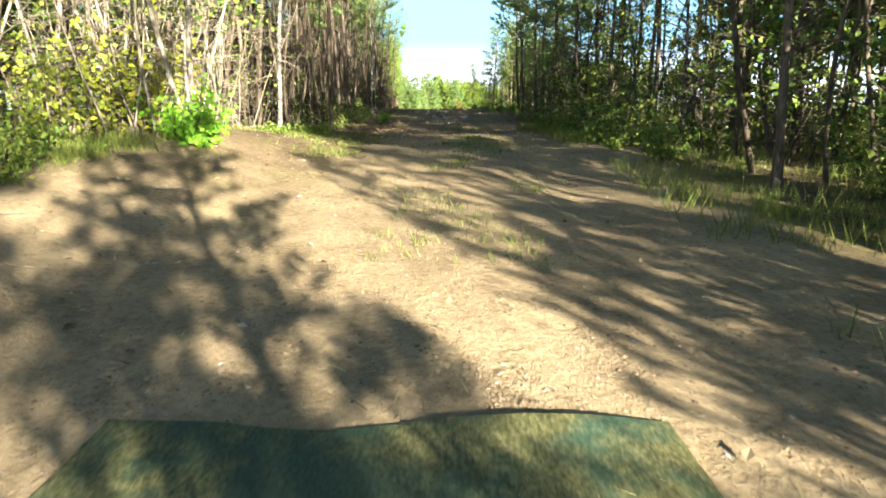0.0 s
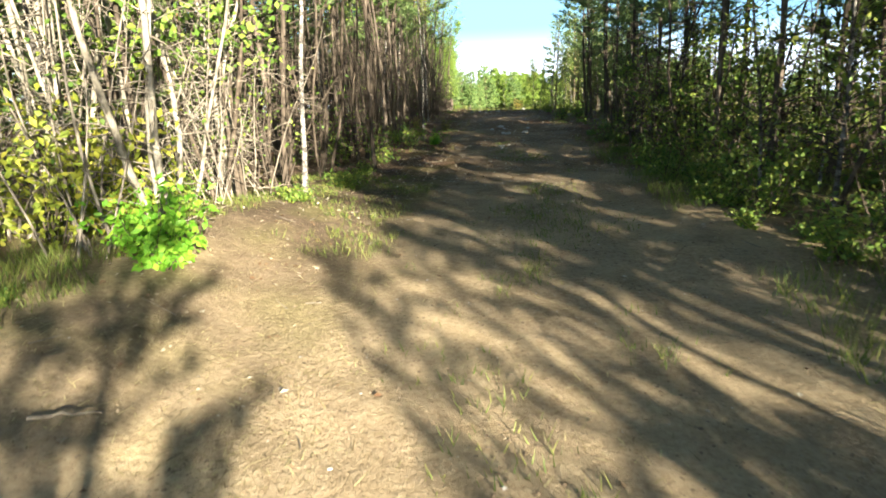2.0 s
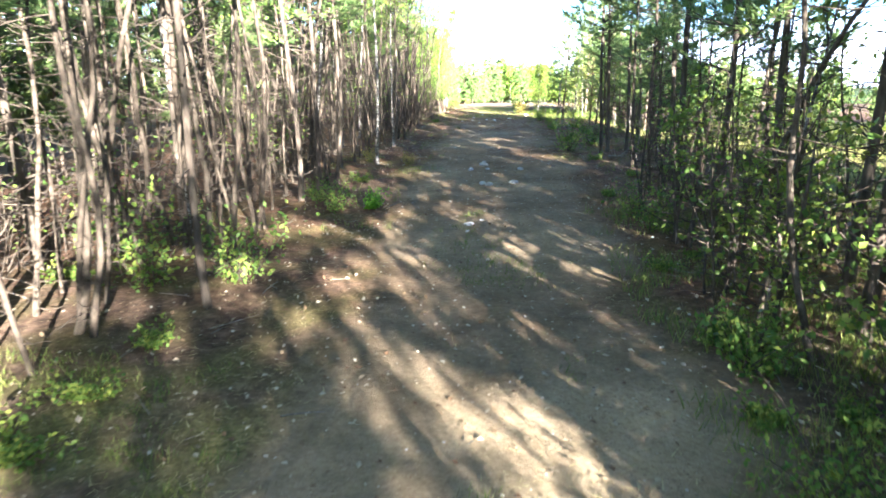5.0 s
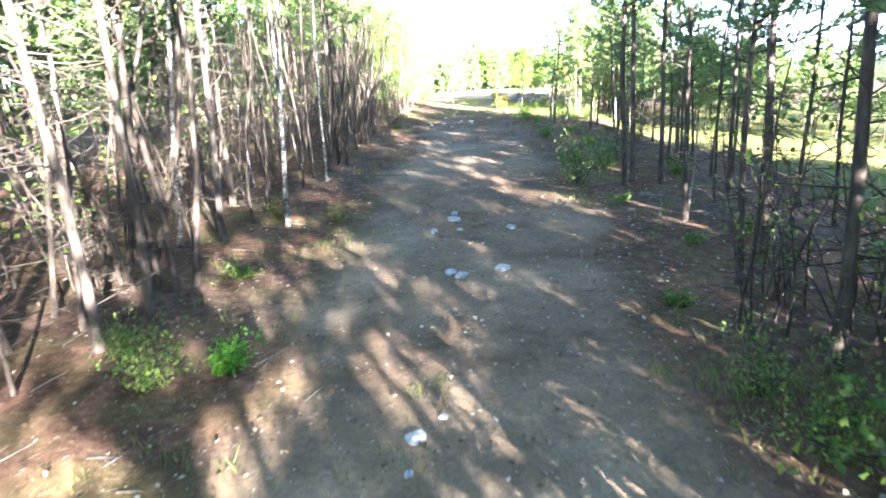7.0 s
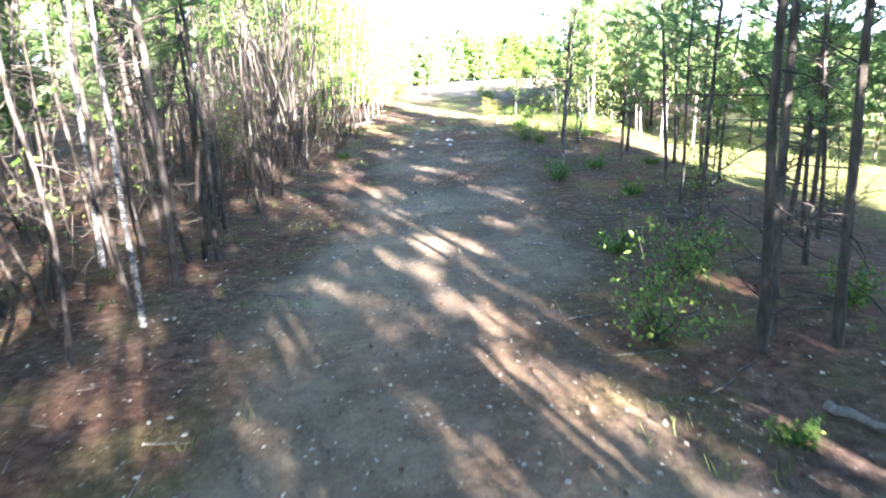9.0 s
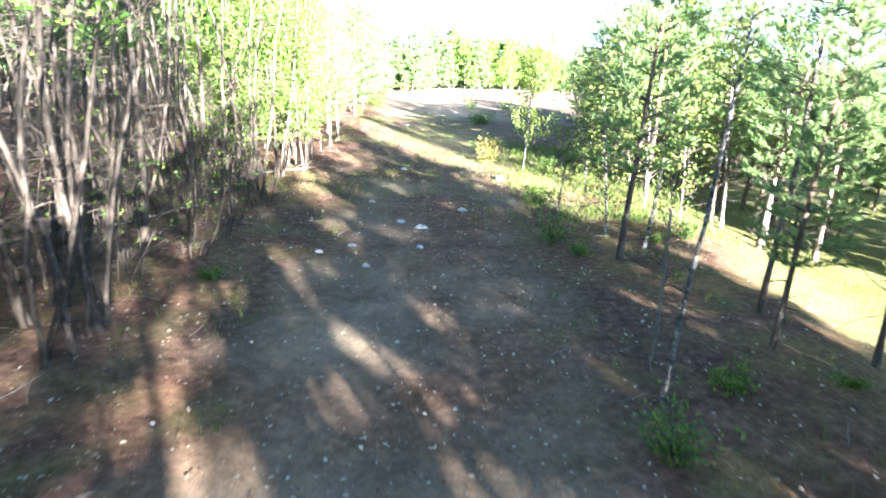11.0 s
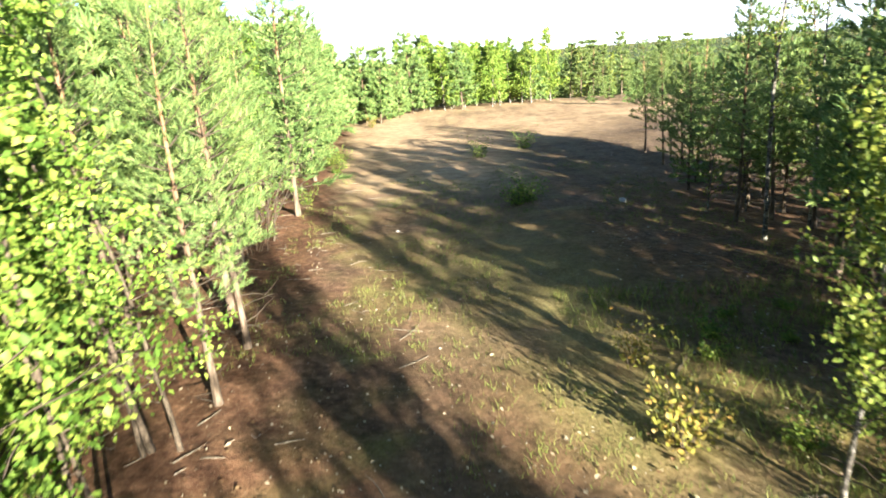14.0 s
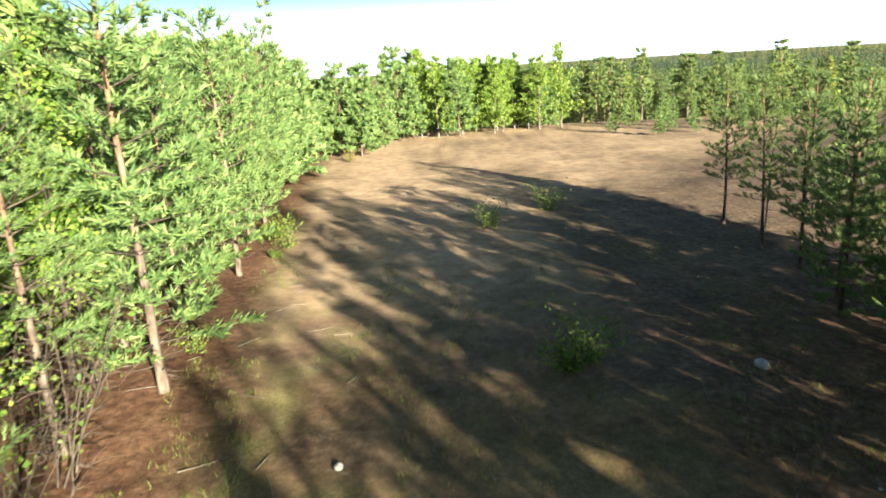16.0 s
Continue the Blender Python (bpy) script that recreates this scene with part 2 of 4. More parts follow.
def zones_at(x, y):
    """Shares of bare sand, grass and red-brown litter on the ground."""
    r = abs(x - road_x(y))
    w1 = noise.noise(Vector((x * 0.45, y * 0.45, 0.3)))
    w2 = noise.noise(Vector((x * 1.9, y * 1.9, 5.2)))
    w = 0.55 * w1 + 0.35 * w2
    sand = 1 - smooth(1.2, 2.3, r + 1.1 * w)
    if y < 14:     # open turning place beside the start
        left = smooth(-5.5, -3.5, x + w) * (1 - smooth(10.0, 13.5, y + 1.5 * w))
        sand = max(sand, left * (1 - smooth(2.4, 3.4, x + w)))
    sand *= 1 - (0.45 + 0.35 * smooth(8, 10, y)) * smooth(0.8, 1.9, -x + 0.5 * w) * smooth(5.0, 6.6, y + w) * (1 - smooth(14, 16, y))
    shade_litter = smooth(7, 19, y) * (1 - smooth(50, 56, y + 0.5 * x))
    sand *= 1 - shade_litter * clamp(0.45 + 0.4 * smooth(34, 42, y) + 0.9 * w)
    open_ = smooth(50, 62, y + 4 * w)
    sand = max(sand, open_ * clamp(0.72 + 0.9 * w) * smooth(-4.2, -2.6, x + 0.08 * (y - 62) + w))
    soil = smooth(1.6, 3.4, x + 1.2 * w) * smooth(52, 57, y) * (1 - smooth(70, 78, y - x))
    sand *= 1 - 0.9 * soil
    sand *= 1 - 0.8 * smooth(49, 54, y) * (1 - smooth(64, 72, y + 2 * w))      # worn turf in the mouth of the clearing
    grass = clamp(0.25 + 1.3 * w2 + 0.5 * w1) * (smooth(1.0, 2.0, r) * (1 - smooth(4.5, 8, r)) * 0.7 + 0.22)
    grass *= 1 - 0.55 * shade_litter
    grass = max(grass, 0.85 * smooth(47, 51, y) * (1 - smooth(58, 68, y)) * clamp(0.55 + 1.2 * w) * smooth(-0.6, 1.0, x + 0.45 * (y - 54)))
    grass *= 1 - 0.75 * soil
    grass *= 1 - 0.85 * smooth(48, 53, y) * (1 - smooth(-4.0, -2.6, x + 0.08 * (y - 62) + 0.6 * w))     # bare red litter under the pines
    red = max(smooth(13, 20, y) * (1 - smooth(62, 75, y)) * clamp(0.8 + 0.9 * w1), smooth(50, 56, y) * (1 - smooth(-4.0, -2.8, x + 0.08 * (y - 62))))
    far = smooth(115, 140, math.hypot(x, y - 40))
    field = smooth(7.5, 9.5, x + w + 2.6 * smooth(36, 42, y)) * smooth(22, 27, y) * (1 - smooth(52, 58, y))
    return sand * (1 - far) * (1 - field), max(clamp(grass), far, 0.95 * field), red


def build_ground():
    xs = steps(-9.0, 10.0, 0.26, 1600)
    ys = steps(-4.0, 82.0, 0.26, 1700)
    nx = len(xs)
    verts = [(x, y, gz(x, y)) for y in ys for x in xs]
    faces = [(j * nx + i, j * nx + i + 1, (j + 1) * nx + i + 1, (j + 1) * nx + i) for j in range(len(ys) - 1) for i in range(nx - 1)]
    me = bpy.data.meshes.new("ground")
    me.from_pydata(verts, [], faces)
    col = me.color_attributes.new("zones", "FLOAT_COLOR", "POINT")
    data = np.ones((len(verts), 4), dtype=np.float32)
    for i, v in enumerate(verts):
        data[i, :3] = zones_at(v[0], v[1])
        data[i, 3] = 0.85 * smooth(50, 70, v[1])
    col.data.foreach_set("color", data.ravel())
    me.polygons.foreach_set("use_smooth", [True] * len(faces))
    me.materials.append(GROUND)
    return tagged(new("ground", me), "sandy forest track with leaf litter and grassy verges", "ground", kind="structure")


build_ground()


# ---------------------------------------------------------------- mesh helpers
rng = random.Random(11)


class Build:
    """Collects points and faces of one mesh; slot is the material of the faces that follow."""

    def __init__(self):
        self.v, self.f, self.m, self.slot = [], [], [], 0

    def face(self, *idx):
        self.f.append(idx)
        self.m.append(self.slot)

    def tube(self, pts, radii, sides=6, cap=True):
        base, n = len(self.v), len(pts)
        for i, (p, r) in enumerate(zip(pts, radii)):
            d = (pts[min(i + 1, n - 1)] - pts[max(i - 1, 0)]).normalized()
            a = d.cross(Vector((0.31, 0.95, 0.07))).normalized()
            b = d.cross(a)
            for k in range(sides):
                t = 2 * math.pi * k / sides
                self.v.append(p + (a * math.cos(t) + b * math.sin(t)) * r)
        for i in range(n - 1):
            for k in range(sides):
                k2 = (k + 1) % sides
                self.face(base + i * sides + k, base + i * sides + k2, base + (i + 1) * sides + k2, base + (i + 1) * sides + k)
        if cap:
            self.face(*(base + (n - 1) * sides + k for k in range(sides)))

    def leaf(self, p, d, side, length, width):
        """A leaf folded along its rib."""
        b = len(self.v)
        up = side.cross(d) * width * 0.18
        self.v += [p, p + d * length * 0.45 + side * width / 2 + up, p + d * length, p + d * length * 0.45 - side * width / 2 + up]
        self.face(b, b + 1, b + 2)
        self.face(b, b + 2, b + 3)

    def blade(self, p, d, side, length, width):
        b = len(self.v)
        self.v += [p - side * width / 2, p + side * width / 2, p + d * length]
        self.face(b, b + 1, b + 2)

    def mesh(self, name, materials, soft=True):
        me = bpy.data.meshes.new(name)
        me.from_pydata([tuple(v) for v in self.v], [], self.f)
        if soft:
            me.polygons.foreach_set("use_smooth", [True] * len(self.f))
        for m in materials if isinstance(materials, tuple) else (materials,):
            me.materials.append(m)
        me.polygons.foreach_set("material_index", self.m)
        return me


def part(name, build, material, parent, label="", soft=True):
    ob = new(name, build.mesh(name, material, soft))
    ob.parent = parent
    if label:
        tagged(ob, label)
    return ob


def rand_dir(r, up=0.0):
    while True:
        v = Vector((r.uniform(-1, 1), r.uniform(-1, 1), r.uniform(-1, 1)))
        if 0.05 < v.length < 1:
            v.normalize()
            v.z += up
            return v.normalized()


def bent(r, start, d, length, n, wobble, lift=0.0):
    """A crooked line of n + 1 points."""
    pts, d = [start.copy()], d.normalized()
    for _ in range(n):
        d = (d + rand_dir(r) * wobble + Vector((0, 0, lift))).normalized()
        pts.append(pts[-1] + d * length / n)
    return pts


def stem(r, height, radius, lean=0.04, sides=7, n=9, wobble=0.035):
    d = Vector((r.uniform(-lean, lean), r.uniform(-lean, lean), 1))
    pts = bent(r, Vector((0, 0, -0.15)), d, height + 0.15, n, wobble, 0.03)
    radii = [radius * (1.3 if i == 0 else (1 - i / n) ** 0.8 * 0.92 + 0.08) for i in range(n + 1)]
    return pts, radii


def along(pts, t):
    k = min(int(t * (len(pts) - 1)), len(pts) - 2)
    return pts[k].lerp(pts[k + 1], t * (len(pts) - 1) - k)


def twigs(b, r, pts, n, low, high, length, thick=1.0, ring=None):
    """Thin dead side twigs."""
    for _ in range(n):
        f = r.uniform(low, high)
        p = along(pts, f)
        a = r.uniform(0, 2 * math.pi)
        d = Vector((math.cos(a), math.sin(a), r.uniform(-0.4, 0.55)))
        k = len(b.v)
        ln = length * r.uniform(0.3, 1.1)
        q = bent(r, p, d, ln, 3, 0.34, 0.02)
        b.tube(q, [0.011 * thick, 0.008 * thick, 0.006 * thick, 0.002], 3, False)
        if ring:   # grown on to the stem
            b.face(ring[0] + int(f * (len(pts) - 1)) * ring[1], k, k + 1)
        if r.random() < 0.75:
            j, k2 = r.choice((1, 2)), len(b.v)
            b.tube(bent(r, q[j], d + rand_dir(r) * 0.9, ln * 0.55, 2, 0.35), [0.006 * thick, 0.004 * thick, 0.002], 3, False)
            if ring:
                b.face(k + 3 * j, k2, k2 + 1)


def thing(name, label, category, group):
    return tagged(new(name), label, category, group)


def leaf_spray(c, r, q, n, spread, size, droop=-0.35, start=0.15):
    for _ in range(n):
        p = along(q, r.uniform(start, 1.0)) + rand_dir(r) * r.uniform(0.02, spread)
        d = rand_dir(r, droop)
        s = size * r.uniform(0.7, 1.25)
        c.leaf(p, d, d.cross(rand_dir(r)).normalized(), s, s * r.uniform(0.6, 0.8))


def shoot(c, r, p, d, length, count, needle, width):
    """A needled shoot like a bottle brush."""
    a = d.cross(rand_dir(r)).normalized()
    b = d.cross(a)
    turn = r.uniform(0, 6.28)
    for i in range(count):
        turn += 2.4
        out = a * math.cos(turn) + b * math.sin(turn)
        v = (d * 0.8 + out * r.uniform(0.55, 0.95)).normalized()
        c.blade(p + d * (length * i / count), v, v.cross(d).normalized(), needle * r.uniform(0.75, 1.2), width)
    c.blade(p + d * length * 0.8, d, a, needle, width)


def pine_branch(t, c, r, start, d, ln, brush, bare=0.3):
    """One living branch with side shoots in a flat fan; brush is (count, needle, width, spacing)."""
    count, needle, width, gap = brush
    q = bent(r, start, d, ln, 4, 0.12, 0.07)
    k0 = 0.55 + 0.45 * min(1.0, ln)
    if brush is FINE:
        t.tube(q, [0.016 * k0, 0.012 * k0, 0.009 * k0, 0.006 * k0, 0.003], 3, False)
    elif brush is MIDDLE:
        t.tube(q[::2], [0.016 * k0, 0.009 * k0, 0.003], 3, False)
    else:
        t.tube(q[::4], [0.016 * k0, 0.003], 3, False)
    axis = (q[-1] - q[0]).normalized()
    flat = axis.cross(Vector((0, 0, 1))).normalized()
    n = max(2, int(ln * (1 - bare) / gap))
    for j in range(n):
        f = bare + (1 - bare) * (j + r.random()) / n
        v = (flat * r.choice((-1, 1)) * r.uniform(0.5, 1.1) + axis * 0.75 + Vector((0, 0, r.uniform(-0.1, 0.55)))).normalized()
        reach = (0.10 + 0.42 * ln * (1.05 - f)) * r.uniform(0.6, 1.2)
        p = along(q, min(f, 0.999))
        for m in range(max(1, int(reach / 0.16))):
            shoot(c, r, p + v * reach * (m + 0.35) / max(1, int(reach / 0.16)) + rand_dir(r) * 0.03, (v + rand_dir(r) * 0.25 + Vector((0, 0, 0.2))).normalized(), 0.15, count, needle, width)
    shoot(c, r, q[-2].lerp(q[-1], 0.4), axis, 0.2, count + 3, needle, width)


FINE, MIDDLE, COARSE = (15, 0.10, 0.014, 0.062), (9, 0.145, 0.036, 0.095), (7, 0.34, 0.12, 0.22)


def pine_crown(t, c, r, pts, low, count, reach, brush):
    for i in range(count):
        f = low + (0.98 - low) * (i + r.random()) / count
        a = r.uniform(0, 2 * math.pi)
        ln = (reach * (1.05 - f) / (1.05 - low) + 0.3) * r.uniform(0.55, 1.1)
        pine_branch(t, c, r, along(pts, f), Vector((math.cos(a), math.sin(a), 0.2)), ln, brush, 0.35)


def tall_pine(seed, lush=False, coarse=False):
    """Forest pine: bare stem with dead twigs, needles above."""
    r = random.Random(seed)
    root = thing("pine_tree", "slender forest pine with scaly bark and dead lower twigs", "pine tree", "forest pines")
    h = r.uniform(8.0, 10.0)
    pts, radii = stem(r, h, r.uniform(0.042, 0.07), 0.05, 8, 11, 0.05)
    t, c = Build(), Build()
    t.tube(pts, radii, 5 if coarse else 8)
    t.slot = 1
    twigs(t, r, pts, 6 if coarse else 40, 0.05, 0.6, 0.95)
    low = 0.28 if lush else 0.40
    pine_crown(t, c, r, pts, low, 20 if coarse else 40, 1.4, COARSE if coarse else MIDDLE)
    part("trunk", t, (BARK_TALL, TWIG), root)
    part("crown", c, NEEDLE_DARK, root)
    return root


def young_pine(seed, h=None, low=None, fresh=True, brush=FINE, wide=1.0):
    """Pine with whorls of living branches and a pointed top."""
    r = random.Random(seed)
    root = thing("pine_tree", "bushy young pine with fresh green needles and orange stem" if fresh else "slim shaded pine with dark green needles and bare lower stem", "pine tree", "young pines")
    h = h or r.uniform(4.8, 6.6)
    pts, radii = stem(r, h, 0.011 * h, 0.03)
    t, c = Build(), Build()
    t.tube(pts, radii, 7)
    t.slot = 1
    z, top = low or r.uniform(1.3, 2.0), h - 0.25
    first = z
    while z < top:
        f = z / h
        for k in range(r.choice((4, 5, 5))):
            a = k * 2 * math.pi / 5 + r.uniform(-0.5, 0.5)
            ln = (0.24 + 1.65 * wide * (1 - f) ** 0.8) * r.uniform(0.55, 1.15) * (0.7 if z < first + 0.6 else 1)
            pine_branch(t, c, r, along(pts, min(0.99, (z + 0.15) / (h + 0.15))), Vector((math.cos(a), math.sin(a), 0.06 + 0.75 * f * f)), ln, brush, 0.28)
        z += r.uniform(0.25, 0.38) * (1.3 if brush is COARSE else 1)
    for f in (0.93, 0.96):
        shoot(c, r, along(pts, f), Vector((0, 0, 1)), 0.25, 12, 0.09, 0.014)
    shoot(c, r, pts[-1], Vector((0, 0, 1)), 0.2, 12, 0.09, 0.014)
    twigs(t, r, pts, 3 if brush is COARSE else 18, 0.05, min(0.5, first / h + 0.15), 0.8)
    part("trunk", t, (BARK_PINE, TWIG), root)
    part("crown", c, NEEDLE if fresh else NEEDLE_DARK, root)
    return root


def birch(seed, h=None, low=0.25, leaves=1500, fat=0.0062, size=0.062, label="slim birch with white bark and small yellow-green leaves", name="birch_tree", wide=0.17, foliage=None):
    r = random.Random(seed)
    root = thing(name, label, "birch tree", "birches")
    h = h or r.uniform(6.0, 8.0)
    pts, radii = stem(r, h, fat * h, 0.07, 7, 10, 0.05)
    t, c = Build(), Build()
    t.tube(pts, radii, 7)
    t.slot = 1
    n = 36
    for i in range(n):
        f = low + (0.98 - low) * (i + r.random()) / n
        a = r.uniform(0, 2 * math.pi)
        ln = (0.25 + wide * h * (1 - f)) * r.uniform(0.7, 1.2)
        q = bent(r, along(pts, f), Vector((math.cos(a), math.sin(a), 0.75)), ln, 4, 0.2, -0.06)
        t.tube(q, [0.012, 0.009, 0.006, 0.004, 0.002], 3, False)
        leaf_spray(c, r, q, leaves // n, 0.24, size)
    twigs(t, r, pts, 8, 0.08, 0.3, 0.5)
    part("trunk", t, (BARK_BIRCH, TWIG), root)
    part("crown", c, foliage or LEAF_BIRCH, root)
    return root


def alder_pole(seed, stems=1, coarse=False, pale=False):
    """Thin crowded pole, bare below, leaves above."""
    r = random.Random(seed)
    label = "clump of thin crooked alder stems with bare twigs" if stems > 1 else "thin crooked grey alder stem with bare twigs"
    root = thing("aspen_tree", "clump of pale crooked aspen stems with twigs", "aspen tree", "pale edge aspens") if pale else thing("alder_tree", label, "alder tree", "crowded alders")
    c = Build()
    for s in range(stems):
        t = Build()
        h = r.uniform(6.0, 9.0)
        pts, radii = stem(r, h, r.uniform(0.022, 0.05), 0.15 if stems == 1 else 0.24, 6, 14, 0.14)
        off = Vector((r.uniform(-0.3, 0.3), r.uniform(-0.3, 0.3), 0)) if s else Vector()
        pts = [p + off for p in pts]
        t.slot = 0
        t.tube(pts, radii, 6)
        t.slot = 1
        twigs(t, r, pts, 6 if coarse else 26, 0.03, 0.7, 0.8, 1.0 if pale else 0.75)
        for i in range(6 if coarse else 12):
            f = r.uniform(0.56, 0.97)
            a = r.uniform(0, 2 * math.pi)
            q = bent(r, along(pts, f), Vector((math.cos(a), math.sin(a), 0.7)), r.uniform(0.5, 1.3), 3, 0.25)
            t.tube(q, [0.012, 0.008, 0.005, 0.003], 3, False)
            leaf_spray(c, r, q, *((12, 0.35, 0.17) if coarse else (15, 0.24, 0.08)))
        part("trunk", t, (BARK_PALE, TWIG_PALE) if pale else (BARK_GREY, TWIG), root)
    part("crown", c, LEAF_ALDER, root)
    return root


def whips(seed, pale=False):
    """Bare thin young stems from one stool."""
    r = random.Random(seed)
    root = thing("sapling_clump", "clump of bare thin grey saplings with fine twigs", "saplings", "bare saplings")
    c = Build()
    for s in range(7):
        t = Build()
        h = r.uniform(1.6, 4.2)
        pts, radii = stem(r, h, r.uniform(0.010, 0.02), 0.35, 5, 8, 0.12)
        off = Vector((r.uniform(-0.35, 0.35), r.uniform(-0.35, 0.35), 0))
        pts = [p + off for p in pts]
        t.tube(pts, radii, 4)
        twigs(t, r, pts, 13, 0.1, 0.95, 0.6, 0.7, (0, 4))
        leaf_spray(c, r, pts, 16, 0.35, 0.075, -0.2, 0.3)
        part("trunk", t, TWIG_PALE if pale else TWIG, root)
    part("foliage", c, LEAF_SHRUB, root)
    return root


def leafy_tree(seed, h=None, material=None, label="young broadleaf tree with dense lime-green leaves to the ground", low=0.2, size=0.078, sprays=20, n=74):
    """Many-leaved young tree with several stems."""
    r = random.Random(seed)
    root = thing("broadleaf_tree", label, "broadleaf tree", "leafy edge trees")
    h = h or r.uniform(5.0, 7.0)
    c = Build()
    for s in range(3):
        t = Build()
        pts, radii = stem(r, h * r.uniform(0.75, 1), r.uniform(0.03, 0.05), 0.16, 6, 8, 0.07)
        off = Vector((r.uniform(-0.2, 0.2), r.uniform(-0.2, 0.2), 0))
        pts = [p + off for p in pts]
        t.slot = 0
        t.tube(pts, radii, 6)
        t.slot = 1
        for i in range(sprays):
            f = r.uniform(low, 0.97)
            a = r.uniform(0, 2 * math.pi)
            q = bent(r, along(pts, f), Vector((math.cos(a), math.sin(a), 0.4)), r.uniform(0.5, 1.35) * (1.25 - f), 4, 0.24)
            t.tube(q, [0.014, 0.010, 0.007, 0.005, 0.002], 3, False)
            leaf_spray(c, r, q, n, 0.27, size)
        part("trunk", t, (BARK_GREY, TWIG), root)
    part("crown", c, material or LEAF_EDGE, root)
    return root


def bush(seed, h=1.0, spread=0.55, leaves=520, material=None, label="low leafy shrub with green leaves", size=0.07, n=12):
    r = random.Random(seed)
    root = thing("bush", label, "bush", "undergrowth bushes")
    w, c = Build(), Build()
    for i in range(n):
        a = r.uniform(0, 2 * math.pi)
        q = bent(r, Vector((r.uniform(-0.1, 0.1), r.uniform(-0.1, 0.1), -0.05)), Vector((math.cos(a) * spread, math.sin(a) * spread, 1)), h * r.uniform(0.5, 1.15), 4, 0.22)
        w.tube(q, [0.010, 0.008, 0.006, 0.004, 0.002], 3, False)
        for k in range(leaves // n):
            p = along(q, r.uniform(0.12, 1.0)) + rand_dir(r) * 0.17 * h
            if p.z < 0.02:
                p.z = 0.02 + r.random() * 0.1
            d = rand_dir(r, 0.1)
            c.leaf(p, d, d.cross(rand_dir(r)).normalized(), size * r.uniform(0.7, 1.3), size * r.uniform(0.45, 0.75))
    part("stem", w, TWIG, root)
    part("foliage", c, material or LEAF_SHRUB, root)
    return root


# ---------------------------------------------------------------- planting
PROTO = {
    "tall_deep": [tall_pine(120 + i, True, True) for i in range(3)],
    "young_deep": [young_pine(260 + i, None, None, True, COARSE) for i in range(3)],
    "dim_deep": [young_pine(270 + i, 6.0, 1.4, False, COARSE, 0.8) for i in range(2)],
    "clump_deep": [alder_pole(440 + i, 3, True) for i in range(3)],
    "full_deep": [birch(380 + i, 5.2 + 0.3 * i, 0.04, 520, 0.009, 0.23) for i in range(2)],
    "under_deep": [leafy_tree(540, 3.0, LEAF_SHRUB, "understory", 0.08, 0.14, 8, 14)],
    "tall": [tall_pine(100 + i) for i in range(4)] + [tall_pine(110 + i, True) for i in range(3)],
    "young": [young_pine(200 + i, wide=0.88) for i in range(6)],
    "young_far": [young_pine(215 + i, None, 0.7, True, MIDDLE) for i in range(4)],
    "dim": [young_pine(230 + i, 5.4 + 0.4 * i, 1.5 + 0.2 * i, False, MIDDLE, 0.72) for i in range(3)],
    "birch": [birch(300 + i) for i in range(4)],
    "clear_birch": [birch(310 + i, 7.0 + 0.5 * i, 0.62, 700, label="slim birch with white bark, leafless below") for i in range(2)],
    "sapling": [birch(340 + i, 3.4 + 0.5 * i, 0.12, 620, 0.006, 0.066, "thin birch sapling with scattered green leaves") for i in range(3)],
    "full": [birch(360 + i, 5.0 + 0.3 * i, 0.06, 2500, 0.008, 0.14, "dense sunlit birch with pale stem", "birch_tree", 0.36, LEAF_EDGE) for i in range(4)],
    "lone": [birch(395, 3.6, 0.26, 2800, 0.008, 0.06, "lone young birch with yellow-green leaves", "birch_tree", 0.3)],
    "far_pine": [young_pine(280 + i, None, 0.3, True, COARSE, 1.15) for i in range(3)],
    "pole": [alder_pole(400 + i) for i in range(5)],
    "clump": [alder_pole(420 + i, 3) for i in range(3)],
    "pale": [alder_pole(460 + i, 3, False, True) for i in range(3)],
    "whips": [whips(480 + i) for i in range(4)],
    "pale_whips": [whips(490 + i, True) for i in range(3)],
    "leafy": [leafy_tree(500 + i) for i in range(3)],
    "edge": [leafy_tree(560 + i, 4.6, LEAF_EDGE, "slender edge tree with lit lime leaves over bare stems", 0.42, 0.105, 7, 22) for i in range(2)],
    "under": [leafy_tree(520 + i, 3.0, LEAF_SHRUB, "sparse leafy understory tree with thin stems", 0.08, 0.085, 10, 22) for i in range(3)],
    "bush": [bush(600 + i, 0.8 + 0.25 * i) for i in range(3)],
    "low": [bush(620 + i, 0.42, 1.0, 420, LEAF_SHRUB, "knee-high patch of green leafy undergrowth", 0.06) for i in range(3)],
    "gold": [bush(650, 1.0, 0.4, 420, LEAF_GOLD, "shrub with yellowing autumn leaves")],
    "yellow": [bush(655, 1.5, 0.4, 620, LEAF_YELLOW, "tall sunlit shrub with yellow-green leaves", 0.085)],
    "lime": [bush(660, 0.75, 0.6, 620, LEAF_LIME, "bright lime-green leafy shrub", 0.09)],
}
used = set()
DEEP = []          # trees deep in the woods, joined at the end


LIGHTER = {"dim": "dim_deep", "young_far": "young_deep", "tall": "tall_deep", "pole": "clump_deep", "under": "under_deep"}   # plainer kinds for deep in the woods


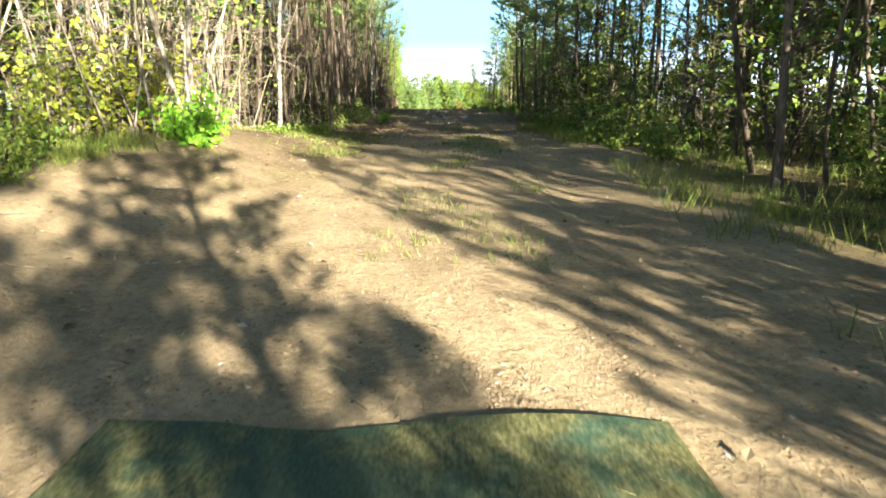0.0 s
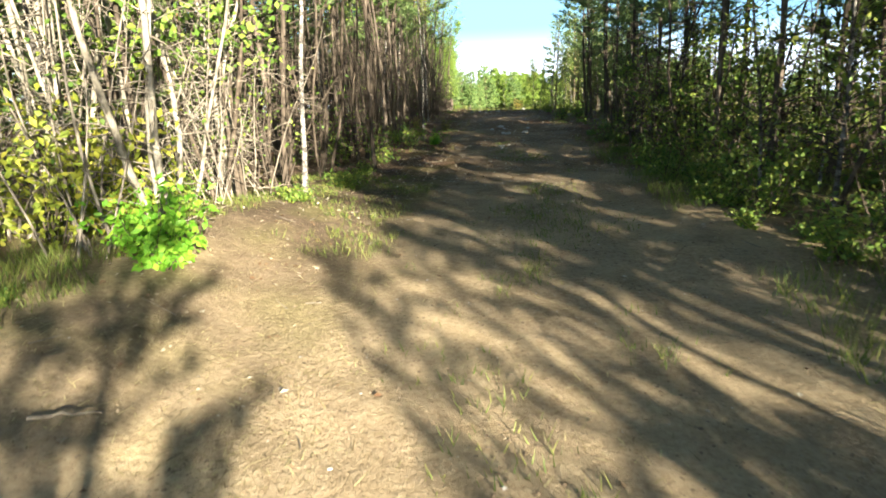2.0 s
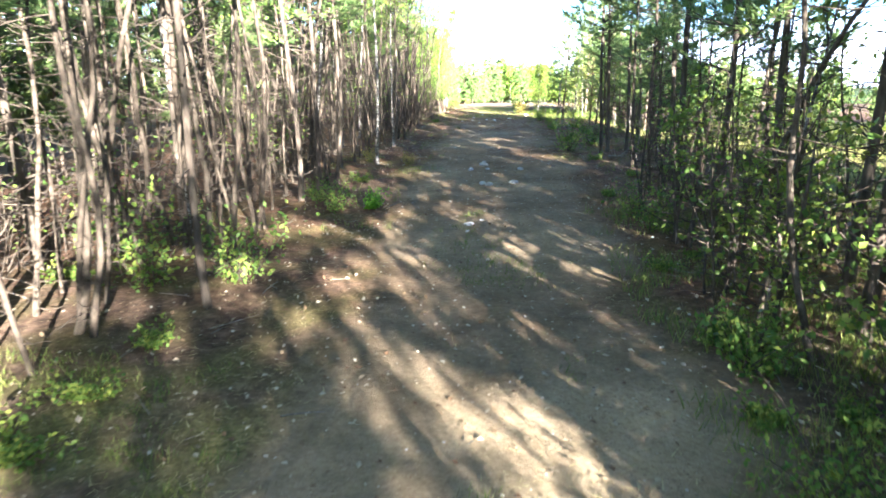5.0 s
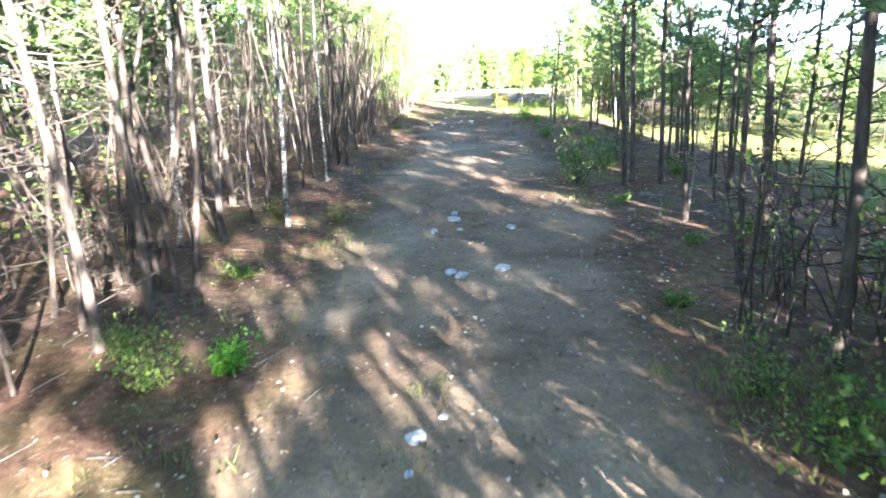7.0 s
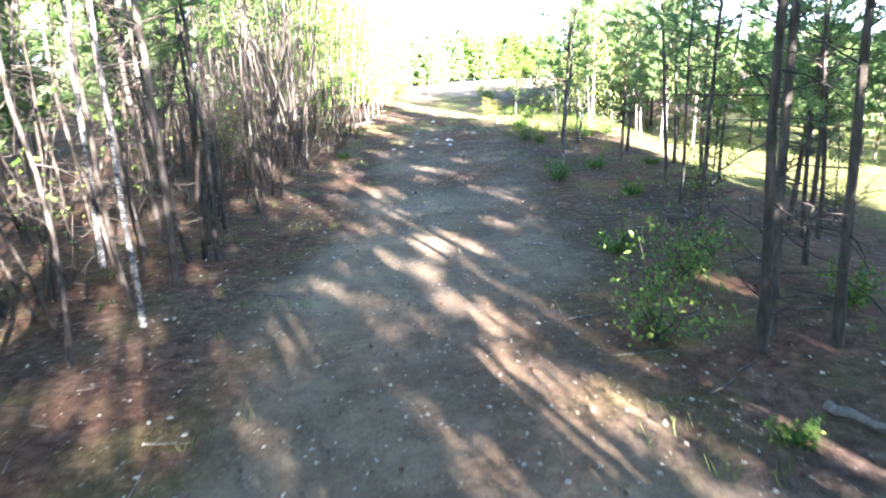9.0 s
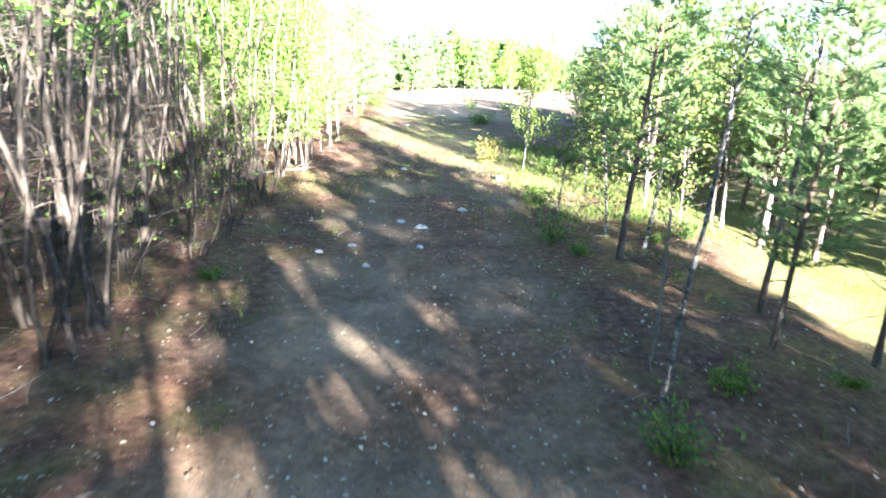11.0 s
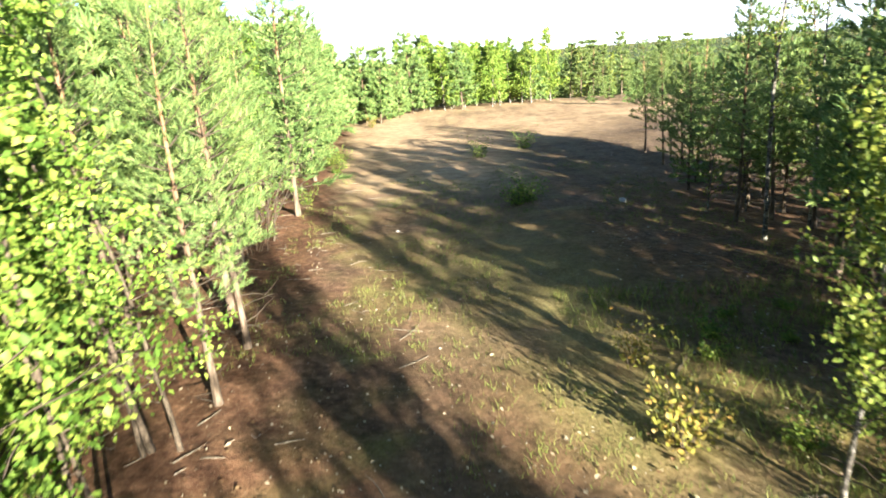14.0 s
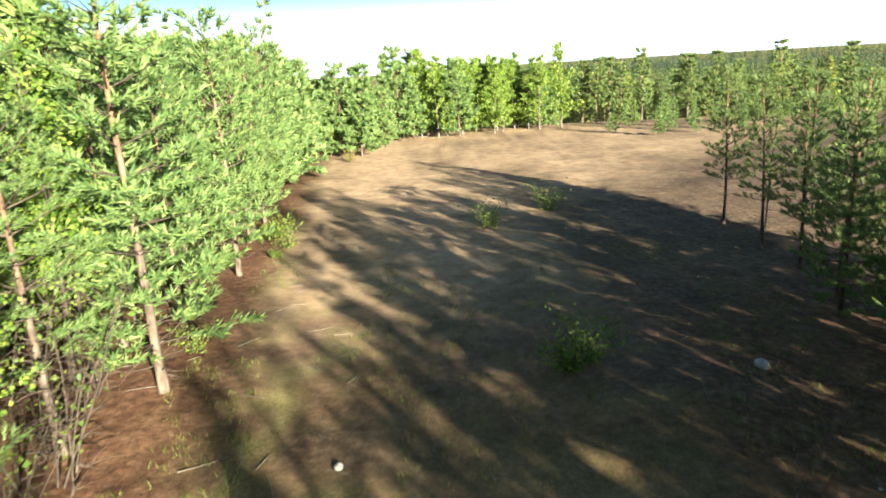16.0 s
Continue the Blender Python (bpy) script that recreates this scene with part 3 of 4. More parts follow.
def plant(kind, x, y, scale=1.0, variant=None, turn=None, deep=False):
    kind = LIGHTER.get(kind, kind) if deep else kind
    v = PROTO[kind]
    ob = v[rng.randrange(len(v)) if variant is None else variant % len(v)]
    turn = rng.uniform(0, 360) if turn is None else turn
    at = pose(x, y, gz(x, y), 0, 0, turn)
    if deep:
        DEEP.append((ob, at @ Matrix.Scale(scale, 4)))
        return None
    if ob.name not in used:
        used.add(ob.name)
        ob.matrix_basis = at
        return ob
    return copy_thing(ob, at @ Matrix.Scale(scale, 4))


TAKEN = {}


def lane(x, y):
    """Distance across the sun's direction; the lanes of light over the turning place."""
    return x * 0.875 + y * 0.485


def free(x, y, gap):
    cx, cy = math.floor(x / 2.5), math.floor(y / 2.5)
    for i in (-1, 0, 1):
        for j in (-1, 0, 1):
            for a, b in TAKEN.get((cx + i, cy + j), ()):
                if (a - x) ** 2 + (b - y) ** 2 < gap * gap:
                    return False
    TAKEN.setdefault((cx, cy), []).append((x, y))
    return True


def fill(x0, x1, y0, y1, gap, tries, kinds, scale=(0.85, 1.15), keep=None, deep=False):
    """Plants kinds (name, share) at random, at least gap apart."""
    names, shares = zip(*kinds)
    for _ in range(tries):
        x, y = rng.uniform(x0, x1), rng.uniform(y0, y1)
        side = 1.0 if x > 8 else 0.2
        if keep and not keep(x, y) or x > 5.5 and y < 66 and 25.9 - side < lane(x, y) < 28.9 + side:   # an open, sunny swath
            continue
        if free(x, y, gap):
            plant(rng.choices(names, shares)[0], x, y, rng.uniform(*scale), deep=deep(x, y) if callable(deep) else deep)


# single trees along the track
for kind, x, y, s, var in (
        ("clear_birch", -3.12, 12.6, 0.62, 0), ("tall", -2.75, 16.5, 1.35, 1), ("tall", -3.42, 23.25, 1.3, 0), ("tall", -3.66, 26.1, 1.35, 2),
        ("clear_birch", -2.87, 27.0, 0.85, 1), ("clear_birch", -3.1, 30.8, 0.85, 0), ("tall", 3.87, 27.1, 1.0, 1),
        ("tall", 4.46, 25.4, 1.0, 3), ("tall", 3.45, 30.1, 1.0, 0), ("tall", 3.7, 30.5, 1.0, 2), ("tall", 4.23, 30.2, 1.1, 1),
        ("clear_birch", 2.68, 39.2, 0.7, 2), ("tall", 4.74, 41.7, 0.8, 0), ("tall", 3.4, 6.6, 0.85, 2), ("pole", 3.7, 6.2, 0.9, 2),
        ("clear_birch", -5.5, 10.4, 1.5, 1), ("pale", -4.2, 10.6, 1.0, 0), ("pale", -5.0, 9.6, 1.0, 1), ("pale", -4.3, 12.1, 1.0, 2),
        ("pale", -5.3, 11.4, 1.0, 2), ("pale", -6.2, 8.4, 1.0, 0), ("clump", -4.56, 40.8, 1.0, 1), ("clump", -4.9, 42.2, 1.0, 0),
        ("clump", -5.2, 45.6, 0.8, 2), ("clump", -5.4, 44.4, 0.9, 1), ("pole", -4.2, 44.6, 0.9, 1), ("tall", -4.6, 43.4, 1.3, 1),
        ("pale", -3.05, 8.4, 0.9, 1), ("pale", -4.87, 8.75, 1.0, 0), ("pale", -4.4, 9.0, 0.95, 2), ("pole", -3.8, 11.0, 0.9, 3), ("pale", -4.15, 12.6, 0.95, 1), ("clump", -3.88, 46.6, 0.95, 0), ("clump", -4.54, 46.3, 1.0, 1), ("clump", -5.04, 47.6, 1.0, 2), ("pole", -3.83, 47.2, 0.9, 1), ("clump", -4.92, 41.3, 1.0, 2),
        ("edge", -4.1, 9.7, 1.0, 0), ("edge", -5.4, 8.0, 1.0, 1), ("edge", -3.8, 11.7, 1.0, 1), ("edge", -4.7, 10.9, 1.1, 0),
        ("sapling", 2.57, 46.3, 1.2, 0), ("sapling", 3.4, 45.4, 1.2, 1), ("birch", 3.9, 44.6, 0.8, 3), ("birch", 6.6, 47.9, 0.8, 0), ("birch", 7.3, 47.2, 0.85, 1), ("dim", 3.34, 44.0, 0.75, 0), ("sapling", 3.9, 50.6, 0.85, 0), ("sapling", 4.6, 48.4, 0.9, 2), ("sapling", 4.3, 49.9, 1.0, 1), ("young", 5.0, 48.7, 0.62, 2), ("sapling", 4.75, 47.7, 1.15, 1), ("sapling", 5.5, 47.5, 1.1, 0)):
    free(x, y, 0.1)
    plant(kind, x, y, s, var)

# left of the track: crowded poles and pines
fill(-4.7, -3.3, 12.5, 36, 0.62, 450, (("pole", 4), ("clump", 1.2), ("tall", 1.6), ("clear_birch", 0.3)))
fill(-5.2, -3.5, 36, 46, 0.6, 220, (("pole", 4), ("clump", 2.5), ("whips", 1.5)), (0.75, 1.0))
fill(-7.5, -4.5, 9.0, 50, 0.9, 800, (("pole", 4), ("clump", 2.0), ("tall", 1.8)))
fill(-9.5, -5.0, 5.0, 10.0, 0.9, 100, (("pole", 2), ("pale", 4), ("leafy", 0.8)))
fill(-12.5, -6.8, 5, 24, 1.2, 90, (("dim_deep", 1),), (0.7, 1.0), deep=True)
fill(-12.5, -7.0, 24, 46, 1.4, 70, (("dim_deep", 1),), (0.7, 1.0), deep=True)
fill(-13, -7.5, 2, 55, 1.6, 700, (("clump_deep", 2), ("clump_deep", 2), ("tall_deep", 2), ("under_deep", 1)), deep=True)
fill(-24, -13, 0, 58, 3.0, 250, (("clump_deep", 2), ("tall_deep", 2), ("dim_deep", 2)), deep=True)
# right of the track
fill(9.0, 14.0, -2.0, 14, 2.0, 60, (("tall_deep", 1),), (1.0, 1.15), keep=lambda x, y: lane(x, y) > 5.6 and not (y < 2 and 6.4 < lane(x, y) < 7.8 or 14.8 < lane(x, y) < 16.6), deep=True)
fill(3.4, 5.2, 7.0, 22, 0.78, 240, (("tall", 5), ("pole", 2.5), ("sapling", 2.2), ("under", 2)), (0.95, 1.2))
fill(3.6, 5.4, 24, 30, 1.2, 50, (("tall", 4), ("sapling", 1.5), ("pole", 0.6)), (0.75, 0.95))
fill(3.6, 5.4, 30, 38, 1.2, 60, (("tall", 4), ("sapling", 1.5)), (0.58, 0.68))
fill(5.0, 9.0, 2.0, 24, 1.35, 190, (("tall", 5), ("pole", 2.4), ("under", 1.6), ("dim", 0.3)), (0.85, 1.1), deep=lambda x, y: x > 7.6)
fill(5.2, 7.0, 23, 30, 1.5, 30, (("tall", 4), ("sapling", 0.8)), (0.72, 0.9))
fill(5.2, 7.4, 30, 41, 1.2, 60, (("tall", 3), ("sapling", 1), ("dim", 0.6)), (0.6, 0.75), keep=lambda x, y: lane(x, y) < 25.0)
fill(9.0, 25.0, -4.0, 24, 2.1, 280, (("tall_deep", 5), ("dim_deep", 1.0)), (0.75, 0.95), keep=lambda x, y: lane(x, y) > 4.4 and not (y < 2 and 6.4 < lane(x, y) < 7.8 or 14.8 < lane(x, y) < 16.6), deep=True)
# unseen woods behind the start, added for shade, with gaps for lit lanes
fill(9.0, 30.0, -30, -4, 2.6, 160, (("tall_deep", 4), ("clump_deep", 1)), (0.85, 1.1), keep=lambda x, y: not (0.7 < lane(x, y) < 3.7 or 5.0 < lane(x, y) < 5.7 or 6.4 < lane(x, y) < 7.8), deep=True)
for kind, x, y, s in (("tall", 2.71, -5.6, 0.85), ("tall", 1.88, -7.6, 0.85), ("tall", 3.42, -8.4, 0.85), ("tall", 4.42, -7.8, 0.85), ("tall", 0.61, -8.0, 0.8),
                      ("tall", 1.99, -9.6, 0.9), ("tall", 4.59, -10.2, 0.9), ("clump", 1.33, -6.2, 0.8), 
                      ("tall", 5.69, -0.6, 0.75), ("pole", 6.80, -2.0, 0.85), ("tall", 7.25, -3.4, 0.8), ("pole", 8.50, -5.5, 0.9), ("tall", 6.10, 0.9, 0.8),
                      ("dim", 4.9, -3.7, 0.74), ("dim", 5.5, -3.6, 0.74), ("dim", 6.1, -3.3, 0.74), ("under", 1.72, -2.48, 0.62), ("under", 2.2, -2.24, 0.6), ("under", 2.6, -2.6, 0.62), ("under", 4.2, -1.17, 0.85), ("under", 4.6, -0.93, 0.85), ("under", 3.9, -1.9, 0.85), ("dim", 2.1, -3.0, 0.42), ("dim", 3.2, -5.1, 0.5), ("dim", 3.7, -4.9, 0.47), ("dim", 2.7, -5.3, 0.55), ("dim", 2.3, -4.6, 0.5),
                      ("dim", 4.84, -0.6, 0.55), ("dim", 5.91, -2.5, 0.55), ("dim", 5.24, -1.4, 0.5),
                      ("tall", 5.32, 0.6, 1.0), ("tall", 6.27, -1.6, 1.0), ("tall", 7.29, -3.0, 1.0), ("tall", 6.27, 0.7, 1.0), ("tall", 5.56, -1.0, 0.95), ("tall", 8.16, -3.9, 1.0),
                      ("dim", 6.20, 35.5, 0.9), ("tall", 5.80, 34.2, 0.75), ("dim", 5.80, 39.0, 0.75),
                      ("sapling", 4.08, -0.6, 0.75), ("sapling", 4.75, -1.6, 0.8), ("sapling", 3.66, -2.2, 0.9),
                      ("dim", 5.60, 51.2, 0.42), ("dim", 6.20, 50.6, 0.45), ("dim", 5.20, 52.4, 0.4), ("dim", 6.80, 49.8, 0.45), ("dim", 5.80, 52.3, 0.45),
                      ("young", -3.80, 54.9, 0.75), ("young", -3.85, 56.5, 0.8), ("young", -4.50, 58.0, 0.9), ("young", -4.70, 59.4, 0.9), ("young", -5.00, 60.6, 0.95), ("dim", 8.46, -2.6, 0.9), ("tall", 7.23, 0.8, 0.85), ("under", 4.88, -5.7, 0.95), ("under", 4.70, -4.5, 0.8), ("under", 4.22, -5.6, 1.0)):   # unseen trees added behind the start to cast shade, and trees beside the road
    free(x, y, 0.5)
    plant(kind, x, y, s)

# edge of the clearing, left: leafy trees, then young pines
for x, y, s in ((-3.9, 49.4, 1.0), (-4.3, 51.0, 1.1), (-4.9, 48.8, 1.0), (-4.5, 52.6, 0.9), (-5.4, 49.8, 1.1), (-3.5, 50.4, 0.8), (-3.7, 52.0, 0.75), (-4.1, 53.9, 0.85)):
    free(x, y, 0.3)
    plant("leafy", x, y, s)
fill(-6.4, -3.9, 48.6, 54, 0.85, 64, (("leafy", 3), ("pole", 0.6)))
fill(-6.0, -4.9, 54, 67, 1.05, 60, (("young", 5), ("leafy", 0.3)))
fill(-8.0, -5.8, 53, 66, 1.0, 120, (("young_far", 1),), deep=lambda x, y: x < -6.6)
fill(-9.5, -4.4, 61, 82, 0.95, 260, (("young_far", 1),), keep=lambda x, y: x < -4.6 - 0.10 * (y - 66), deep=lambda x, y: x < -6.6 - 0.08 * (y - 66))
fill(-11.5, -6.5, 82, 100, 1.15, 160, (("far_pine", 1),), keep=lambda x, y: x < -4.6 - 0.10 * (y - 66))
fill(-24, -8.0, 55, 104, 1.9, 330, (("young_deep", 5), ("tall_deep", 1)), (1.0, 1.25), keep=lambda x, y: x < -6.0 - 0.11 * (y - 66), deep=True)
for x, y, s in ((-5.1, 62.6, 0.75), (-5.4, 63.4, 0.7), (-4.9, 61.6, 0.6), (-5.6, 65.0, 0.7)):
    free(x, y, 0.2)
    plant("whips", x, y, s)
# edge of the clearing, right
for x, y in ((7.0, 46.8), (7.9, 46.2), (6.6, 48.5), (7.4, 48.0), (8.4, 46.9), (6.5, 50.2), (7.3, 49.9), (8.2, 48.8)):
    free(x, y, 0.4)
    plant("dim", x, y, 0.88)
free(2.42, 52.5, 0.5)
plant("lone", 2.42, 52.5)
fill(2.9, 6.0, 39.5, 51, 1.1, 90, (("dim", 0.6), ("young", 2), ("sapling", 3)), (0.65, 0.88), keep=lambda x, y: x > 3.0 + 0.06 * (y - 44) and lane(x, y) < 25.1)
fill(5.9, 8.6, 45, 65, 0.85, 190, (("dim", 2.5), ("young_far", 2), ("birch", 1.0), ("sapling", 0.6)), (0.85, 1.08), keep=lambda x, y: not (25.9 < lane(x, y) < 29.0))
fill(8.6, 12.0, 43, 62, 1.1, 80, (("dim", 3), ("young_far", 1)), (0.5, 0.65), keep=lambda x, y: 29.3 < lane(x, y) < 37.5, deep=lambda x, y: x > 8.6)
fill(6.2, 9.0, 40, 53, 0.8, 90, (("dim", 2.5), ("birch", 0.8), ("young_far", 0.8)), (0.85, 1.05), keep=lambda x, y: 28.9 < lane(x, y) < 31.0, deep=lambda x, y: x > 8.6)
# trees added right of the track as shade casters, lane gaps leave lit streaks
fill(10.0, 18.0, 13, 25, 0.95, 220, (("tall_deep", 1),), (0.95, 1.15), keep=lambda x, y: 19.5 < lane(x, y) < 24.6, deep=True)
fill(8.0, 20.0, 1, 20, 1.5, 120, (("tall_deep", 1),), (0.95, 1.1), keep=lambda x, y: 7.5 < lane(x, y) < 8.9 or 10.1 < lane(x, y) < 11.3 or 12.4 < lane(x, y) < 14.2, deep=True)
fill(5.4, 9.0, 1.0, 9.0, 1.0, 60, (("tall", 3), ("under", 1)), (0.9, 1.05), keep=lambda x, y: 5.6 < lane(x, y) < 9.8)
fill(7.0, 22.0, 4, 23, 1.4, 190, (("under_deep", 2), ("dim_deep", 1)), (0.9, 1.3), deep=True)
# more added pines, lanes picked to shade the road and the left-hand stems
fill(6.5, 14.0, 12, 23.5, 0.9, 230, (("tall", 1),), (0.95, 1.1), keep=lambda x, y: 13.0 < lane(x, y) < 14.6 or 16.8 < lane(x, y) < 18.5 or 19.6 < lane(x, y) < 23.0, deep=lambda x, y: x > 7.5)
fill(5.0, 10.0, 3, 15, 1.2, 60, (("tall", 1),), (1.15, 1.35), keep=lambda x, y: 6.5 < lane(x, y) < 8.7 or 10.1 < lane(x, y) < 11.2, deep=lambda x, y: x > 7.5)
fill(10.0, 15.0, 34, 66, 1.35, 290, (("dim_deep", 3), ("full_deep", 1)), (0.45, 0.6), keep=lambda x, y: 29.2 < lane(x, y) < 40, deep=True)
fill(6.8, 12.0, 62, 75, 0.95, 170, (("dim", 3), ("birch", 0.45), ("young_far", 2)), (0.62, 0.8), keep=lambda x, y: x > 6.6 + 0.12 * (y - 66) and lane(x, y) < 43.0)
fill(12.0, 30.0, 44, 80, 2.3, 300, (("dim_deep", 3), ("young_deep", 2), ("full_deep", 1)), (0.55, 0.75), keep=lambda x, y: 29.2 < lane(x, y) < 42, deep=True)
# across the clearing
fill(-7.2, -2.2, 93.5, 104, 1.0, 80, (("far_pine", 1),), (0.55, 0.9), keep=lambda x, y: y > 94.0 + max(0, x + 4) * 3.0)
fill(-3.0, 10.5, 101.0, 114, 0.85, 320, (("full", 5), ("far_pine", 1.2)), (0.62, 1.1), keep=lambda x, y: y > 102.5 + 0.25 * x + 1.5 * noise.noise(Vector((x * 0.5, y * 0.5, 0))))
fill(9.5, 50.0, 107, 140, 1.7, 330, (("full_deep", 1.5), ("dim_deep", 4)), (0.65, 1.0), deep=True)
fill(11.5, 26.0, 93, 105, 1.5, 50, (("far_pine", 1),), (0.22, 0.4), keep=lambda x, y: y > 96 - 0.1 * (x - 12))
fill(-40.0, -9.0, 106, 140, 2.0, 160, (("young_deep", 3), ("full_deep", 1)), (0.4, 0.55), deep=True)
fill(-20.0, 12.0, 118, 150, 2.2, 160, (("full_deep", 1), ("dim_deep", 3)), (0.55, 0.75), deep=True)

# bare saplings along the left edge
fill(-6.0, -3.4, 9.5, 48, 0.5, 130, (("whips", 1),), (0.7, 1.15))
fill(3.2, 6.0, 8, 24, 0.5, 40, (("whips", 1),), (0.7, 1.1))
# bushes and undergrowth
for kind, x, y, s in (("lime", -2.92, 7.8, 1.0), ("lime", -3.2, 8.1, 0.8), ("yellow", -3.6, 8.6, 1.2), ("yellow", -4.2, 8.4, 1.1), ("gold", 1.35, 53.5, 0.9), ("bush", 1.36, 64.9, 1.15),
                      ("bush", 1.1, 74.2, 1.0), ("bush", 3.3, 76.5, 1.0), ("bush", 1.65, 65.2, 0.9), ("gold", -4.6, 92.0, 0.9), ("lime", -2.0, 22.0, 0.6),
                      ("bush", -3.1, 22.2, 0.6), ("bush", 2.5, 30.4, 0.7), ("bush", 2.5, 38.2, 0.8), ("gold", 1.45, 55.3, 0.75), ("bush", -4.6, 66.3, 0.7),
                      ("bush", -5.2, 74.3, 0.9), ("gold", -3.2, 27.5, 0.5), ("gold", -2.1, 27.4, 0.5), ("bush", -4.6, 9.0, 1.3), ("yellow", -4.9, 8.3, 1.0)):
    plant(kind, x, y, s)
fill(-5.6, -3.5, 7.9, 13.0, 0.4, 60, (("pale_whips", 3), ("low", 1), ("bush", 0.6)), (0.6, 1.0))
fill(-5.0, -2.6, 10.0, 18.0, 0.55, 45, (("low", 2), ("bush", 1)), (0.7, 1.2))
fill(3.9, 7.0, 4.5, 12.5, 0.5, 90, (("under", 2), ("bush", 2), ("low", 1)), (0.75, 1.15))
fill(-6.0, -3.5, 5.0, 7.4, 0.45, 26, (("low", 2), ("bush", 0.5)), (0.55, 0.9))
fill(-6.5, -4.3, 4.0, 8.5, 0.6, 24, (("bush", 2), ("gold", 0.6), ("low", 2)), (0.6, 1.1))
fill(2.6, 4.4, 8.5, 17.0, 0.5, 110, (("low", 3), ("bush", 2), ("under", 0.5)), (0.7, 1.1))
fill(2.6, 4.2, 17.0, 24.0, 0.7, 20, (("low", 3), ("bush", 0.6)), (0.5, 0.8))
fill(3.4, 6.5, 5.0, 20.0, 0.6, 60, (("bush", 2), ("low", 2)), (0.8, 1.3))
fill(2.6, 5.5, 20.0, 42.0, 0.8, 34, (("low", 3), ("bush", 0.5)), (0.6, 1.0))
fill(-5.5, -2.6, 18.0, 44.0, 0.8, 50, (("low", 3), ("bush", 0.6)), (0.6, 1.0))
fill(1.9, 5.5, 44.0, 57.0, 0.6, 60, (("low", 3), ("bush", 0.8), ("gold", 0.5)), (0.5, 0.9), keep=lambda x, y: x > 1.9 + 0.05 * (y - 44))
fill(-6.0, -4.4, 50.0, 75.0, 0.7, 34, (("low", 3), ("bush", 1)), (0.5, 0.9))

for kind in [k for k in PROTO if not k.endswith("_deep")]:   # every pattern tree stands somewhere
    for ob in PROTO[kind]:
        if ob.name not in used:
            used.add(ob.name)
            x, y = rng.uniform(-12, -8), rng.uniform(14, 44)
            ob.matrix_basis = pose(x, y, gz(x, y))


def fill_mesh(me, co, loops, sizes, slots):
    """Puts arrays of points and faces into an empty mesh."""
    me.vertices.add(len(co))
    me.vertices.foreach_set("co", np.ascontiguousarray(co, dtype=np.float32).ravel())
    me.loops.add(len(loops))
    me.loops.foreach_set("vertex_index", loops.astype(np.int32))
    me.polygons.add(len(sizes))
    me.polygons.foreach_set("loop_start", np.concatenate([[0], np.cumsum(sizes)[:-1]]).astype(np.int32))
    me.polygons.foreach_set("material_index", slots.astype(np.int32))
    me.update(calc_edges=True)


def join_deep():
    """The trees deep in the woods, as one mesh."""
    mats, vs, ls, ss, mi, base, cache = [], [], [], [], [], 0, {}
    for ob, m in DEEP:
        a = np.array(m)
        for ch in ob.children:
            me = ch.data
            if me.name not in cache:
                nv, nl, nf = len(me.vertices), len(me.loops), len(me.polygons)
                co, lo, si, ix = np.empty(nv * 3, np.float32), np.empty(nl, np.int32), np.empty(nf, np.int32), np.empty(nf, np.int32)
                me.vertices.foreach_get("co", co)
                me.loops.foreach_get("vertex_index", lo)
                me.polygons.foreach_get("loop_total", si)
                me.polygons.foreach_get("material_index", ix)
                for mt in me.materials:
                    if mt not in mats:
                        mats.append(mt)
                cache[me.name] = (co.reshape(-1, 3), lo, si, np.array([mats.index(mt) for mt in me.materials])[ix])
            co, lo, si, ix = cache[me.name]
            vs.append(co @ a[:3, :3].T + a[:3, 3])
            ls.append(lo + base)
            ss.append(si)
            mi.append(ix)
            base += len(co)
    me = bpy.data.meshes.new("deep_woods")
    fill_mesh(me, np.concatenate(vs), np.concatenate(ls), np.concatenate(ss), np.concatenate(mi))
    for mt in mats:
        me.materials.append(mt)
    tagged(new("deep_woods", me), "dense pine and alder woods behind the track's edge", "woods", kind="stuff")


join_deep()
for kind in [k for k in PROTO if k.endswith("_deep")]:
    for ob in PROTO[kind]:
        for o in (*ob.children, ob):
            bpy.data.objects.remove(o)


# ---------------------------------------------------------------- far woods to the horizon
def far_woods(name, label, places, material, pieces=56):
    """Small far trees, each a pointed, ragged cone of leaf clumps round a thin stem."""
    r = random.Random(77)
    b = Build()
    for x, y, h, w in places:
        z = gz(x, y)
        b.tube([Vector((x, y, z - 0.2)), Vector((x, y, z + h))], [0.012 * h, 0.003 * h], 3, False)
        shape = r.uniform(0.5, 1.0)
        for i in range(pieces):
            f = r.random() ** 0.85
            a = r.uniform(0, 2 * math.pi)
            rad = w * (1.02 - f) ** shape * r.uniform(0.35, 1.0)
            p = Vector((x + math.cos(a) * rad, y + math.sin(a) * rad, z + h * (0.06 + 0.94 * f)))
            d = Vector((math.cos(a), math.sin(a), r.uniform(-0.3, 0.9))).normalized()
            b.leaf(p, d, d.cross(rand_dir(r)).normalized(), h * r.uniform(0.07, 0.13), h * r.uniform(0.035, 0.065))
    tagged(new(name, b.mesh(name, material, False)), label, "woods", kind="stuff")


